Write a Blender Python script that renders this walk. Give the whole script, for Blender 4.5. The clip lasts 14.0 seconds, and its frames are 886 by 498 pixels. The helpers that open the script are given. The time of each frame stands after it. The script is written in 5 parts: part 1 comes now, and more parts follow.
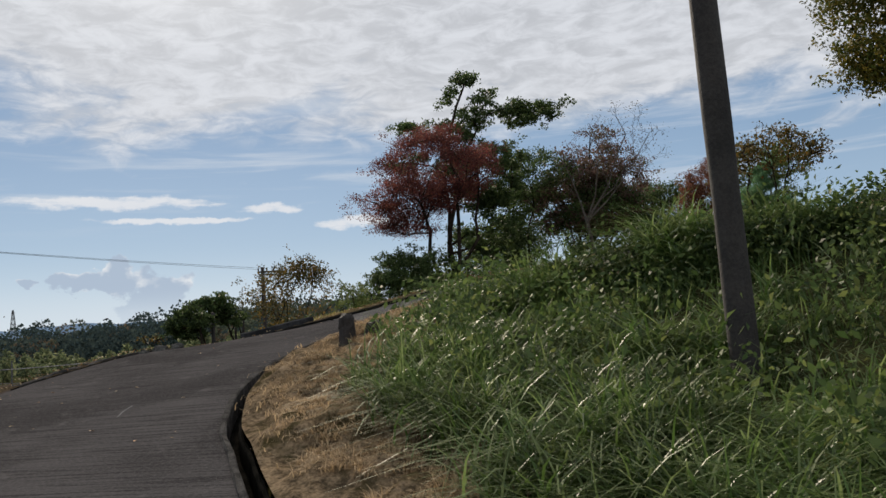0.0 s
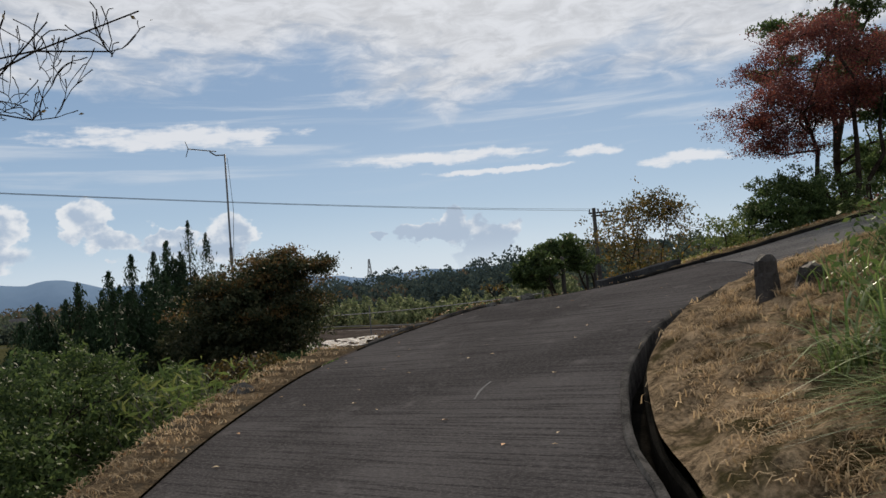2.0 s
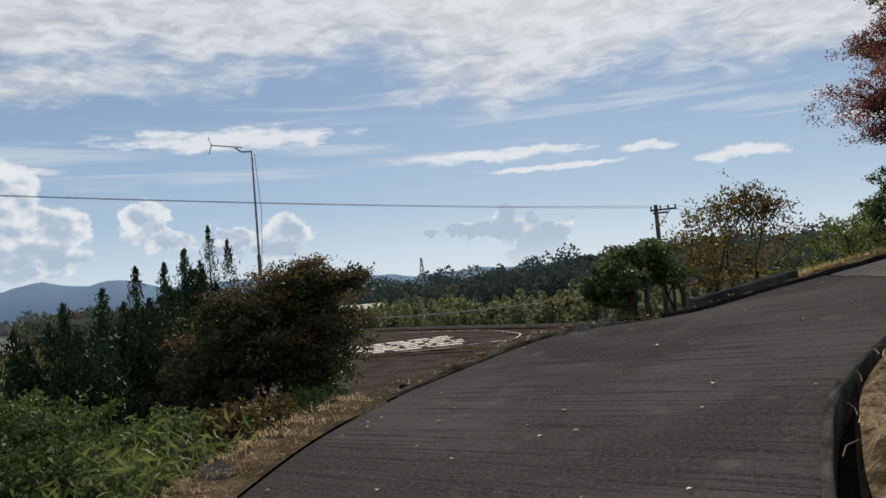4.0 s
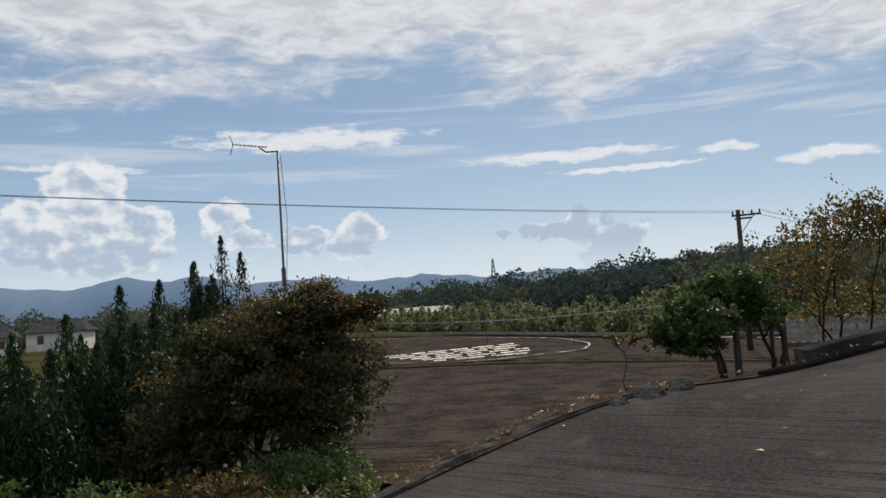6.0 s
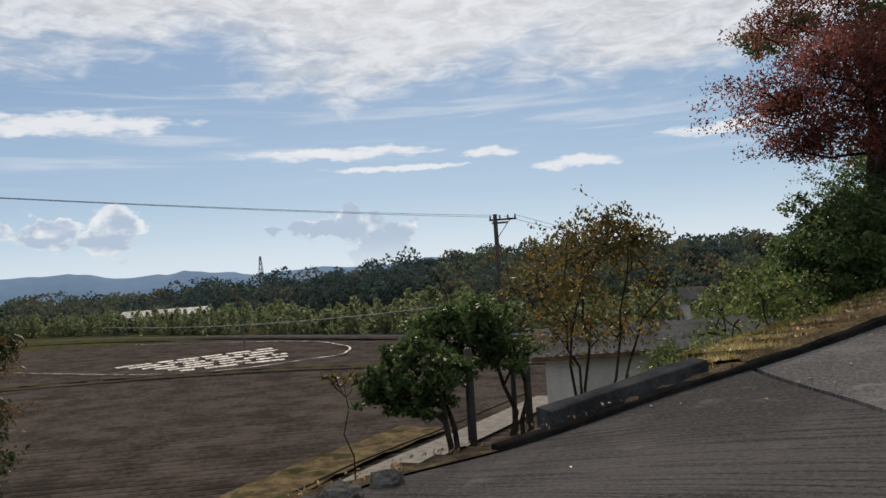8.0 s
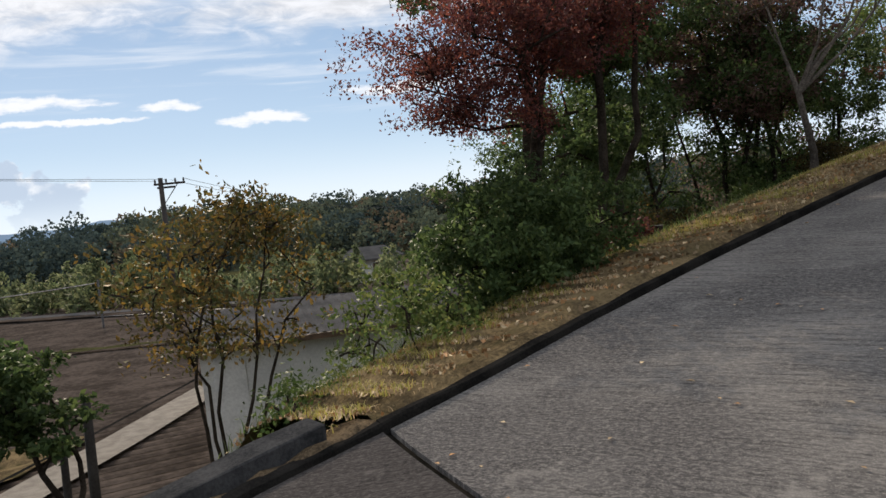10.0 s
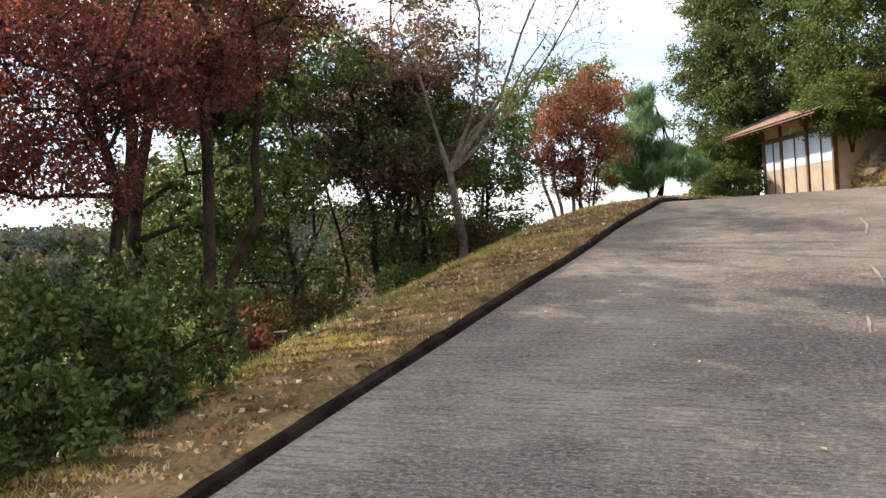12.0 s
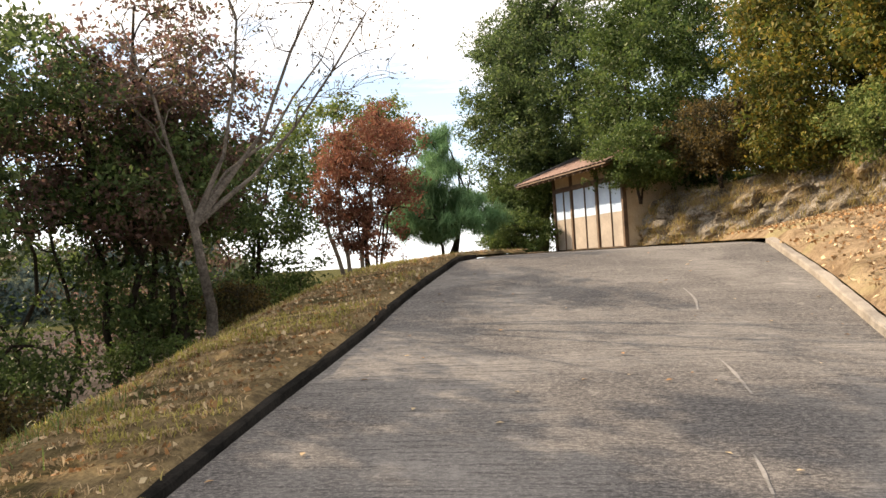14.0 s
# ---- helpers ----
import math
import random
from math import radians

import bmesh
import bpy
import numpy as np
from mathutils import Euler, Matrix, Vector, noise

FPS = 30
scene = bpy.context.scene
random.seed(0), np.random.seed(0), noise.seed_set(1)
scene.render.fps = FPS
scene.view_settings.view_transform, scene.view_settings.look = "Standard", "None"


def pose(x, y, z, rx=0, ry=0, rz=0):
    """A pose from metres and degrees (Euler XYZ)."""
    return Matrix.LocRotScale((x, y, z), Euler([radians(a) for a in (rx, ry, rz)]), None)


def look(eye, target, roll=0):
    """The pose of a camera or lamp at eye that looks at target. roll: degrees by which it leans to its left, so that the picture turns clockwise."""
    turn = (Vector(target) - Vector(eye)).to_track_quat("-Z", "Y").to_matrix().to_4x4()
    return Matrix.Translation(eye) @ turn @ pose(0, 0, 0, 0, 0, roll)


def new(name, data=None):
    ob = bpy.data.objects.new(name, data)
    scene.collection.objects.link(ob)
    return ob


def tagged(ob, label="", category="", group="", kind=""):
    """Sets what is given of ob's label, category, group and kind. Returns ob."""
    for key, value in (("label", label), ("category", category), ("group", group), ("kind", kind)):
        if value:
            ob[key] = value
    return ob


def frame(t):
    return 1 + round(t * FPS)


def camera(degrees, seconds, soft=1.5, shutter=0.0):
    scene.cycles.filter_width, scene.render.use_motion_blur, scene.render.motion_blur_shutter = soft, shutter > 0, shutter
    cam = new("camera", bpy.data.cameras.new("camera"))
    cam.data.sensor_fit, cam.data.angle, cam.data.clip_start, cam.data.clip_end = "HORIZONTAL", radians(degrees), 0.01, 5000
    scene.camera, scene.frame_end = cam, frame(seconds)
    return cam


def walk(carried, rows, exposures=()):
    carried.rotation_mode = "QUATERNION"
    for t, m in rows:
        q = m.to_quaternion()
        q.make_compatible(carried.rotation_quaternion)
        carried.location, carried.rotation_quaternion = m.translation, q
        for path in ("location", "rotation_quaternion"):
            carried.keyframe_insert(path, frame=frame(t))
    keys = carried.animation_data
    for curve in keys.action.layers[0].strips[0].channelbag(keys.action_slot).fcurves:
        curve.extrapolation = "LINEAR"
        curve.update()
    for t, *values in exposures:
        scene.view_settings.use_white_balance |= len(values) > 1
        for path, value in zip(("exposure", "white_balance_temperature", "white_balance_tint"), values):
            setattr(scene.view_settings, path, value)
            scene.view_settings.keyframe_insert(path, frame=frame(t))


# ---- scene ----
cam = camera(56.9, 14.0)
METRES, EYE, TURN = 17.0, 1.55, 41.7
ROWS = [
    (0.0, 0.0, 0.0, 0.0, 0.52, 6.01, 4.93),
    (0.5, -0.0158, 0.0334, 0.0004, 8.73, 5.15, 5.62),
    (1.0, -0.029, 0.0681, 0.0011, 16.4, 4.77, 6.01),
    (1.5, -0.0446, 0.1048, 0.0051, 21.92, 4.74, 5.45),
    (2.0, -0.0618, 0.14, 0.011, 23.18, 4.04, 5.63),
    (2.5, -0.0731, 0.1722, 0.0157, 24.11, 4.53, 6.17),
    (3.0, -0.0888, 0.2038, 0.0178, 25.54, 5.25, 5.76),
    (3.5, -0.1067, 0.2405, 0.0245, 25.07, 4.59, 5.6),
    (4.0, -0.1196, 0.275, 0.032, 26.87, 4.27, 5.78),
    (6.5, -0.1621, 0.4508, 0.0603, 32.06, 4.82, 4.55),
    (7.0, -0.1672, 0.4855, 0.0636, 28.59, 5.85, 4.47),
    (7.5, -0.1711, 0.518, 0.0701, 22.02, 5.0, 4.58),
    (8.0, -0.1706, 0.5534, 0.0771, 15.82, 3.22, 5.07),
    (8.5, -0.1699, 0.5905, 0.0824, 8.34, 1.16, 6.82),
    (11.0, -0.1058, 0.7429, 0.1112, -17.01, -2.02, 4.57),
    (11.5, -0.0891, 0.7727, 0.1184, -25.01, -1.67, 3.83),
    (12.0, -0.0705, 0.7997, 0.1229, -28.73, -0.96, 3.8),
    (12.5, -0.0534, 0.8249, 0.1252, -31.88, 0.31, 3.65),
    (13.0, -0.03, 0.8529, 0.1302, -38.29, 0.19, 3.49),
    (13.5, -0.0053, 0.8758, 0.1378, -41.26, 0.36, 3.26),
    (14.0, 0.0163, 0.8987, 0.1412, -43.19, 0.81, 3.49),
]
EXPOSURES = [(0, 0, 6400, 10), (0.6, -0.25, 6400, 10), (1.5, -0.05, 6400, 10), (3, 0.02, 6400, 10), (8.7, 0.12, 6450, 10), (10.8, 0.8, 6700, 12), (11.5, 1.25, 7050, 13), (12.1, 1.6, 7300, 14), (12.6, 1.7, 7500, 14), (13.3, 1.66, 7500, 14), (14, 1.5, 7500, 14)]
walk(cam, [(t, pose(0, 0, EYE, 0, -1.0 if t < 9 else 0.0, TURN) @ pose(METRES * x, METRES * y, METRES * z, 90 + pitch, roll, yaw)) for t, x, y, z, yaw, pitch, roll in ROWS], EXPOSURES)

# ---- light ----
SUN_AZ, SUN_EL = 60.0, 35.0
to_sun = Vector((-math.sin(radians(SUN_AZ)) * math.cos(radians(SUN_EL)), math.cos(radians(SUN_AZ)) * math.cos(radians(SUN_EL)), math.sin(radians(SUN_EL))))
sun = new("sun", bpy.data.lights.new("sun", "SUN"))
sun.data.energy, sun.data.angle, sun.data.color = 4.4, radians(0.6), (1.0, 0.85, 0.66)
sun.matrix_world = look((0, 0, 30), Vector((0, 0, 30)) - to_sun)


class Nodes:
    """Short hand for building a node tree."""

    def __init__(self, tree):
        self.t = tree
        tree.nodes.clear()

    def add(self, kind, ins=None, **props):
        n = self.t.nodes.new(kind)
        for key, value in props.items():
            setattr(n, key, value)
        for key, value in (ins or {}).items():
            if isinstance(value, bpy.types.NodeSocket):
                self.t.links.new(value, n.inputs[key])
            else:
                n.inputs[key].default_value = value
        return n

    def math(self, op, a, b=0.0, clamp=False):
        return self.add("ShaderNodeMath", {0: a, 1: b}, operation=op, use_clamp=clamp).outputs[0]

    def ramp(self, fac, *stops):
        n = self.add("ShaderNodeValToRGB", {0: fac})
        el = n.color_ramp.elements
        while len(el) < len(stops):
            el.new(0.5)
        for e, (pos, col) in zip(el, stops):
            e.position = pos
            e.color = (*col, 1) if not isinstance(col, (int, float)) else (col, col, col, 1)
        return n.outputs[0]

    def mix(self, fac, a, b, blend="MIX"):
        n = self.add("ShaderNodeMix", data_type="RGBA", blend_type=blend)
        for key, value in ((0, fac), (6, a), (7, b)):
            if isinstance(value, bpy.types.NodeSocket):
                self.t.links.new(value, n.inputs[key])
            else:
                n.inputs[key].default_value = (*value, 1) if isinstance(value, tuple) else value
        return n.outputs[2]

    def noise(self, vec, scale, detail=4.0, rough=0.55, distortion=0.0):
        return self.add("ShaderNodeTexNoise", {"Vector": vec, "Scale": scale, "Detail": detail, "Roughness": rough, "Distortion": distortion}).outputs[0]

    def span(self, v, a, b, lo=0.0, hi=1.0):
        return self.add("ShaderNodeMapRange", {0: v, 1: a, 2: b, 3: lo, 4: hi}, interpolation_type="SMOOTHSTEP").outputs[0]


def make_world():
    w = bpy.data.worlds.new("sky")
    scene.world = w
    w.use_nodes = True
    n = Nodes(w.node_tree)
    d = n.add("ShaderNodeTexCoord").outputs["Generated"]
    sep = n.add("ShaderNodeSeparateXYZ", {0: d})
    x, y, z = sep.outputs
    sky = n.add("ShaderNodeTexSky", sky_type="NISHITA", sun_disc=False, sun_elevation=radians(SUN_EL), sun_rotation=radians(-SUN_AZ), air_density=1.0, dust_density=0.4, ozone_density=1.5).outputs[0]
    base = n.mix(1.0, sky, (SKY_GAIN, SKY_GAIN, SKY_GAIN), "MULTIPLY")
    clear = n.ramp(z, (0.0, (0.64, 0.73, 0.82)), (0.08, (0.44, 0.58, 0.74)), (0.25, (0.27, 0.40, 0.58)), (1.0, (0.10, 0.2, 0.42)))
    base = n.mix(0.3, clear, base)
    # bearings in degrees: left of north, and over the horizon
    az = n.math("MULTIPLY", n.math("ARCTAN2", n.math("MULTIPLY", x, -1.0), y), 180 / math.pi)
    el = n.math("MULTIPLY", n.math("ARCSINE", z), 180 / math.pi)

    def sheet(sx, sy, seed, detail=5.0, rough=0.58, distortion=0.0, da=0.0, de=0.0):
        at = n.add("ShaderNodeCombineXYZ", {0: n.math("MULTIPLY", n.math("ADD", az, da), sx), 1: n.math("MULTIPLY", n.math("ADD", el, de), sy), 2: seed}).outputs[0]
        return n.noise(at, 1.0, detail, rough, distortion)

    def blob(a, e, ra, re_, u, v):
        p = n.math("DIVIDE", n.math("SUBTRACT", u, a), ra)
        q = n.math("DIVIDE", n.math("SUBTRACT", v, e), re_)
        return n.math("SUBTRACT", 1.0, n.math("ADD", n.math("MULTIPLY", p, p), n.math("MULTIPLY", q, q)))

    def union(fields):
        out = fields[0]
        for f in fields[1:]:
            out = n.math("MAXIMUM", out, f)
        return out

    # high rippled sheet, closed overhead, ending in a torn edge
    big, fine = sheet(0.055, 0.16, 2.0, 5.0, 0.55, 0.6), sheet(0.34, 0.95, 5.0, 6.0, 0.62, 0.5)
    edge = n.span(az, 76.0, 54.0, 16.3, 13.6)
    deck = n.math("SUBTRACT", el, edge)
    deck = n.math("ADD", deck, n.math("MULTIPLY", n.math("SUBTRACT", big, 0.5), 15.0))
    deck = n.math("ADD", deck, n.math("MULTIPLY", n.math("SUBTRACT", fine, 0.5), 7.0))
    deck = n.span(deck, -1.6, 3.2)
    aureole = n.math("POWER", n.math("MAXIMUM", n.add("ShaderNodeVectorMath", {0: d, 1: tuple(to_sun)}, operation="DOT_PRODUCT").outputs["Value"], 0.0), 60.0)
    tone = n.span(fine, 0.34, 0.66, 0.80, 1.05)
    white = n.mix(1.0, (0.70, 0.71, 0.735), n.add("ShaderNodeCombineColor", {0: tone, 1: tone, 2: tone}).outputs[0], "MULTIPLY")
    white = n.mix(n.math("MULTIPLY", aureole, 0.7), white, (1.25, 1.2, 1.12))
    haze = n.span(el, 0.0, 7.5, 0.72, 0.0)
    col = n.mix(haze, base, (0.70, 0.77, 0.84))
    # thin veils and long bars of cloud below the sheet
    veil = n.math("MULTIPLY", n.span(sheet(0.05, 0.75, 9.0, 6.0, 0.6, 0.4), 0.48, 0.70), n.math("MULTIPLY", n.span(el, 7.0, 10.0), n.span(el, 20.0, 15.0)))
    col = n.mix(n.math("MULTIPLY", veil, 0.55), col, (0.66, 0.70, 0.75))
    wob = n.math("ADD", el, n.math("MULTIPLY", n.math("SUBTRACT", sheet(0.35, 0.3, 3.0), 0.5), 1.4))
    bars = union([blob(a, e, ra, re_, az, wob) for a, e, ra, re_ in BARS])
    bars = n.span(n.math("ADD", bars, n.math("MULTIPLY", n.math("SUBTRACT", sheet(0.5, 1.9, 6.0), 0.5), 2.6)), 0.0, 0.9)
    col = n.mix(n.math("MULTIPLY", bars, 0.85), col, (0.80, 0.80, 0.81))
    col = n.mix(n.math("MULTIPLY", deck, 0.94), col, white)
    # heaped clouds on the horizon, lit from behind: bright rims, blue-grey hearts
    puff, lump = sheet(0.42, 0.55, 1.0, 6.0, 0.55), sheet(0.42, 0.55, 4.0, 6.0, 0.55)
    u = n.math("ADD", az, n.math("MULTIPLY", n.math("SUBTRACT", puff, 0.5), 4.6))
    v = n.math("ADD", el, n.math("MULTIPLY", n.math("SUBTRACT", lump, 0.5), 3.6))
    heap = union([blob(a, e, ra, re_, u, v) for a, e, ra, re_ in HEAPS])
    soft = n.span(el, 2.0, 4.6, 0.25, 1.0)
    mask = n.math("MULTIPLY", n.span(heap, -0.12, 0.30), soft)
    lit = n.math("SUBTRACT", sheet(0.6, 0.8, 8.0, 5.0, 0.5), sheet(0.6, 0.8, 8.0, 5.0, 0.5, 0.0, -0.4, 0.55))
    heart = n.math("ADD", n.span(heap, -0.3, 1.1, 0.0, 0.8), n.math("MULTIPLY", lit, -2.6))
    heart = n.math("ADD", heart, n.span(el, 8.0, 3.5, -0.2, 0.3))
    heart = n.math("ADD", heart, n.span(az, 75.0, 70.0, 0.0, 0.4))
    heap_col = n.mix(n.span(heart, 0.0, 1.0), (0.80, 0.81, 0.82), (0.42, 0.50, 0.61))
    col = n.mix(n.math("MULTIPLY", mask, 0.9), col, heap_col)
    bg = n.add("ShaderNodeBackground", {0: col, 1: 1.0})
    n.add("ShaderNodeOutputWorld", {0: bg.outputs[0]})


SKY_GAIN = 0.06
BARS = ((64.0, 10.0, 7.6, 0.5), (53.6, 9.4, 2.4, 0.4), (47.4, 8.2, 3.6, 0.5), (82.5, 12.3, 9.5, 0.9), (60, 8.8, 6, 0.25), (97, 10.5, 5, 0.4), (38, 9.5, 4, 0.5))
HEAPS = ((66.2, 4.9, 1.9, 0.8), (63.6, 5.3, 1.3, 1.3), (61.3, 4.2, 2.0, 1.5), (61.8, 3.0, 2.2, 1.0), (69.2, 4.7, 0.7, 0.5), (97.0, 8.2, 2.6, 3.2), (93.6, 6.6, 2.0, 1.9), (100.6, 6.2, 2.8, 2.2), (96.0, 4.9, 4.2, 1.5), (88.0, 7.1, 1.4, 1.4), (86.3, 5.6, 2.0, 1.0), (79.2, 5.4, 1.9, 1.8), (82.8, 5.2, 1.8, 0.8), (110, 6.5, 4.0, 2.6))
make_world()

# ---- materials ----


def material(name):
    m = bpy.data.materials.new(name)
    m.use_nodes = True
    return m, Nodes(m.node_tree)


def finish(m, n, colour, rough=0.8, bump=None, strength=0.4, distance=0.02, metal=0.0, through_light=None, spec=0.5):
    ins = {"Base Color": colour, "Roughness": rough, "Metallic": metal, "Specular IOR Level": spec}
    if bump is not None:
        ins["Normal"] = n.add("ShaderNodeBump", {"Height": bump, "Strength": strength, "Distance": distance}).outputs[0]
    if spec <= 0.05:
        ins = {"Color": colour, "Roughness": 0.6, **({"Normal": ins["Normal"]} if "Normal" in ins else {})}
        s = n.add("ShaderNodeBsdfDiffuse", ins).outputs[0]
    else:
        s = n.add("ShaderNodeBsdfPrincipled", ins).outputs[0]
    if through_light:
        tr = n.add("ShaderNodeBsdfTranslucent", {0: colour}).outputs[0]
        s = n.add("ShaderNodeMixShader", {0: through_light, 1: s, 2: tr}).outputs[0]
    n.add("ShaderNodeOutputMaterial", {0: s})
    return m


def blades(name, c, length, width, rng, mat, lean=0.55, flat=0.5, segs=3):
    """Grass: arching blades that taper, rooted at c."""
    k = len(c)
    az = rng.uniform(0, 2 * np.pi, k)
    d = np.stack([np.cos(az), np.sin(az), np.zeros(k)], 1)
    side = np.stack([-np.sin(az), np.cos(az), np.zeros(k)], 1)
    L = length * rng.uniform(0.55, 1.25, (k, 1))
    out = np.abs(rng.normal(lean, 0.25, (k, 1)))
    v = np.empty((k, segs + 1, 2, 3))
    for i in range(segs + 1):
        t = i / segs
        p = c + L * (np.array([0, 0, 1.0]) * (t - flat * t * t * out) + d * out * t * t)
        w = width * (1 - t) ** 0.7 * 0.5 + 0.0008
        v[:, i, 0], v[:, i, 1] = p - side * w, p + side * w
    base = (np.arange(k) * (segs + 1) * 2)[:, None, None]
    q = np.array([[2 * i, 2 * i + 1, 2 * i + 3, 2 * i + 2] for i in range(segs)])[None]
    idx = (base + q).reshape(-1)
    count = k * segs
    me = bpy.data.meshes.new(name)
    me.vertices.add(k * (segs + 1) * 2)
    me.vertices.foreach_set("co", v.astype(np.float32).ravel())
    me.loops.add(count * 4)
    me.loops.foreach_set("vertex_index", idx.astype(np.int32))
    me.polygons.add(count)
    me.polygons.foreach_set("loop_start", np.arange(0, count * 4, 4, dtype=np.int32))
    me.polygons.foreach_set("loop_total", np.full(count, 4, dtype=np.int32))
    me.materials.append(mat)
    me.update(calc_edges=True)
    return me


def leaf_material(name, *cols, shine=0.6, light=0.4, spec=0.16):
    """Leaves that differ one from another."""
    m, n = material(name)
    r = n.add("ShaderNodeNewGeometry").outputs["Random Per Island"]
    stops = [(i / max(1, len(cols) - 1), c) for i, c in enumerate(cols)]
    col = n.ramp(r, *stops)
    pos = n.add("ShaderNodeTexCoord").outputs["Object"]
    patch = n.span(n.noise(pos, 1.1, 3.0), 0.35, 0.68, 0.95, 1.75)
    col = n.mix(1.0, col, n.add("ShaderNodeCombineColor", {0: patch, 1: patch, 2: patch}).outputs[0], "MULTIPLY")
    return finish(m, n, col, shine, through_light=light, spec=spec)


def rough_material(name, c1, c2, scale=3.0, fine=40.0, rough=0.85, strength=0.5, distance=0.02, c3=None):
    m, n = material(name)
    pos = n.add("ShaderNodeTexCoord").outputs["Object"]
    a, b = n.noise(pos, scale, 5.0, 0.6), n.noise(pos, fine, 4.0, 0.6)
    f = n.span(n.math("ADD", n.math("MULTIPLY", a, 0.6), n.math("MULTIPLY", b, 0.4)), 0.36, 0.64)
    col = n.mix(f, c1, c2)
    if c3:
        col = n.mix(n.span(n.noise(pos, scale * 0.37, 4.0, 0.6), 0.52, 0.66), col, c3)
    return finish(m, n, col, rough, n.math("ADD", n.math("MULTIPLY", a, 0.4), b), strength, distance, spec=0.0 if rough >= 0.84 else 0.4)


def road_material(name, dark, light, us, vs, lines, grains):
    """Old broom-finished concrete: cross grooves, stains, worn aggregate."""
    m, n = material(name)
    uv = n.add("ShaderNodeTexCoord").outputs["UV"]
    pos = n.add("ShaderNodeTexCoord").outputs["Object"]
    sep = n.add("ShaderNodeSeparateXYZ", {0: uv})
    wob = n.noise(pos, 2.2, 3.0)
    v = n.math("ADD", sep.outputs[1], n.math("MULTIPLY", wob, 0.02))
    groove = n.math("SINE", n.math("MULTIPLY", v, 2 * math.pi / 0.042))
    streak_at = n.add("ShaderNodeCombineXYZ", {0: n.math("MULTIPLY", sep.outputs[0], us), 1: n.math("MULTIPLY", sep.outputs[1], vs)}).outputs[0]
    streak = n.noise(streak_at, 1.0, 4.0, 0.65)
    grit = n.noise(pos, 95.0, 4.0, 0.75)
    stain = n.noise(pos, 0.55, 5.0, 0.62, 0.5)
    wear = n.noise(pos, 2.7, 5.0, 0.65)
    col = n.mix(n.span(stain, 0.38, 0.66), dark, light)
    pale = n.mix(1.0, light, (1.9, 1.88, 1.84), "MULTIPLY")
    col = n.mix(n.span(streak, 0.47, 0.62, 0.0, lines), col, n.mix(0.55, dark, (0.01, 0.01, 0.011)))
    col = n.mix(n.span(grit, 0.53, 0.68, 0.0, grains), col, pale)
    col = n.mix(n.span(wear, 0.57, 0.74, 0.0, 0.4), col, pale)
    speck_at = n.add("ShaderNodeCombineXYZ", {0: n.math("MULTIPLY", sep.outputs[0], 26.0), 1: n.math("MULTIPLY", sep.outputs[1], 52.0), 2: 3.0}).outputs[0]
    speck = n.noise(speck_at, 1.0, 5.0, 0.8)
    col = n.mix(n.span(speck, 0.46, 0.62, 0.0, grains * 0.75), col, pale)
    col = n.mix(n.span(speck, 0.44, 0.30, 0.0, grains * 0.8), col, n.mix(0.5, dark, (0.01, 0.01, 0.011)))
    h = n.math("ADD", n.math("ADD", n.math("MULTIPLY", groove, 0.12), n.math("MULTIPLY", streak, -1.6 * lines)), n.math("MULTIPLY", grit, 0.9))
    return finish(m, n, col, 0.95, h, 0.5, 0.006, spec=0.03)


M = {}
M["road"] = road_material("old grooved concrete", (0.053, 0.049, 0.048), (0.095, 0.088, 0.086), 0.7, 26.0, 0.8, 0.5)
# Paler concrete, with some of the upper lane's sunlight put into its colour.
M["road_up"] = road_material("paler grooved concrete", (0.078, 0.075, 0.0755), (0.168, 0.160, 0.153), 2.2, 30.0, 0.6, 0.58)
M["kerb"] = rough_material("very dark concrete", (0.010, 0.010, 0.0095), (0.028, 0.026, 0.024), 4.0, 60.0, 0.9, 0.6, 0.01)
# Near-black base colour for the gutter floor, gutter wall and slab joint.
M["near_black"] = rough_material("near-black rough concrete", (0.008, 0.008, 0.007), (0.022, 0.02, 0.017), 5.0, 50.0, 0.9, 0.6, 0.01)
M["worn"] = rough_material("worn pale concrete", (0.16, 0.155, 0.15), (0.27, 0.26, 0.25), 6.0, 60.0, 0.95, 0.3, 0.004)
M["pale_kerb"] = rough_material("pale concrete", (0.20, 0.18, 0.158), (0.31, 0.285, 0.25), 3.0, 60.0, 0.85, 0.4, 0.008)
M["straw"] = rough_material("cut straw ground", (0.075, 0.056, 0.036), (0.42, 0.31, 0.195), 7.0, 40.0, 0.95, 1.0, 0.05, (0.075, 0.062, 0.03))
M["verge"] = rough_material("dry verge", (0.075, 0.058, 0.036), (0.25, 0.19, 0.105), 2.2, 30.0, 0.95, 1.0, 0.05, (0.06, 0.055, 0.028))
M["litter"] = rough_material("leaf litter", (0.15, 0.105, 0.066), (0.33, 0.25, 0.165), 2.0, 26.0, 0.95, 1.0, 0.05, (0.27, 0.23, 0.13))
M["soil"] = rough_material("dark soil and low growth", (0.045, 0.044, 0.023), (0.10, 0.098, 0.044), 1.0, 18.0, 0.95, 1.0, 0.06)
M["field"] = rough_material("ploughed earth", (0.05, 0.041, 0.035), (0.115, 0.093, 0.08), 0.6, 5.0, 0.95, 0.8, 0.06)
M["mulch"] = rough_material("pale plastic sheet", (0.12, 0.11, 0.105), (0.42, 0.41, 0.40), 1.5, 12.0, 0.7, 0.6, 0.03)
M["bark"] = rough_material("grey brown bark", (0.018, 0.014, 0.011), (0.06, 0.05, 0.041), 6.0, 50.0, 0.9, 0.9, 0.01)
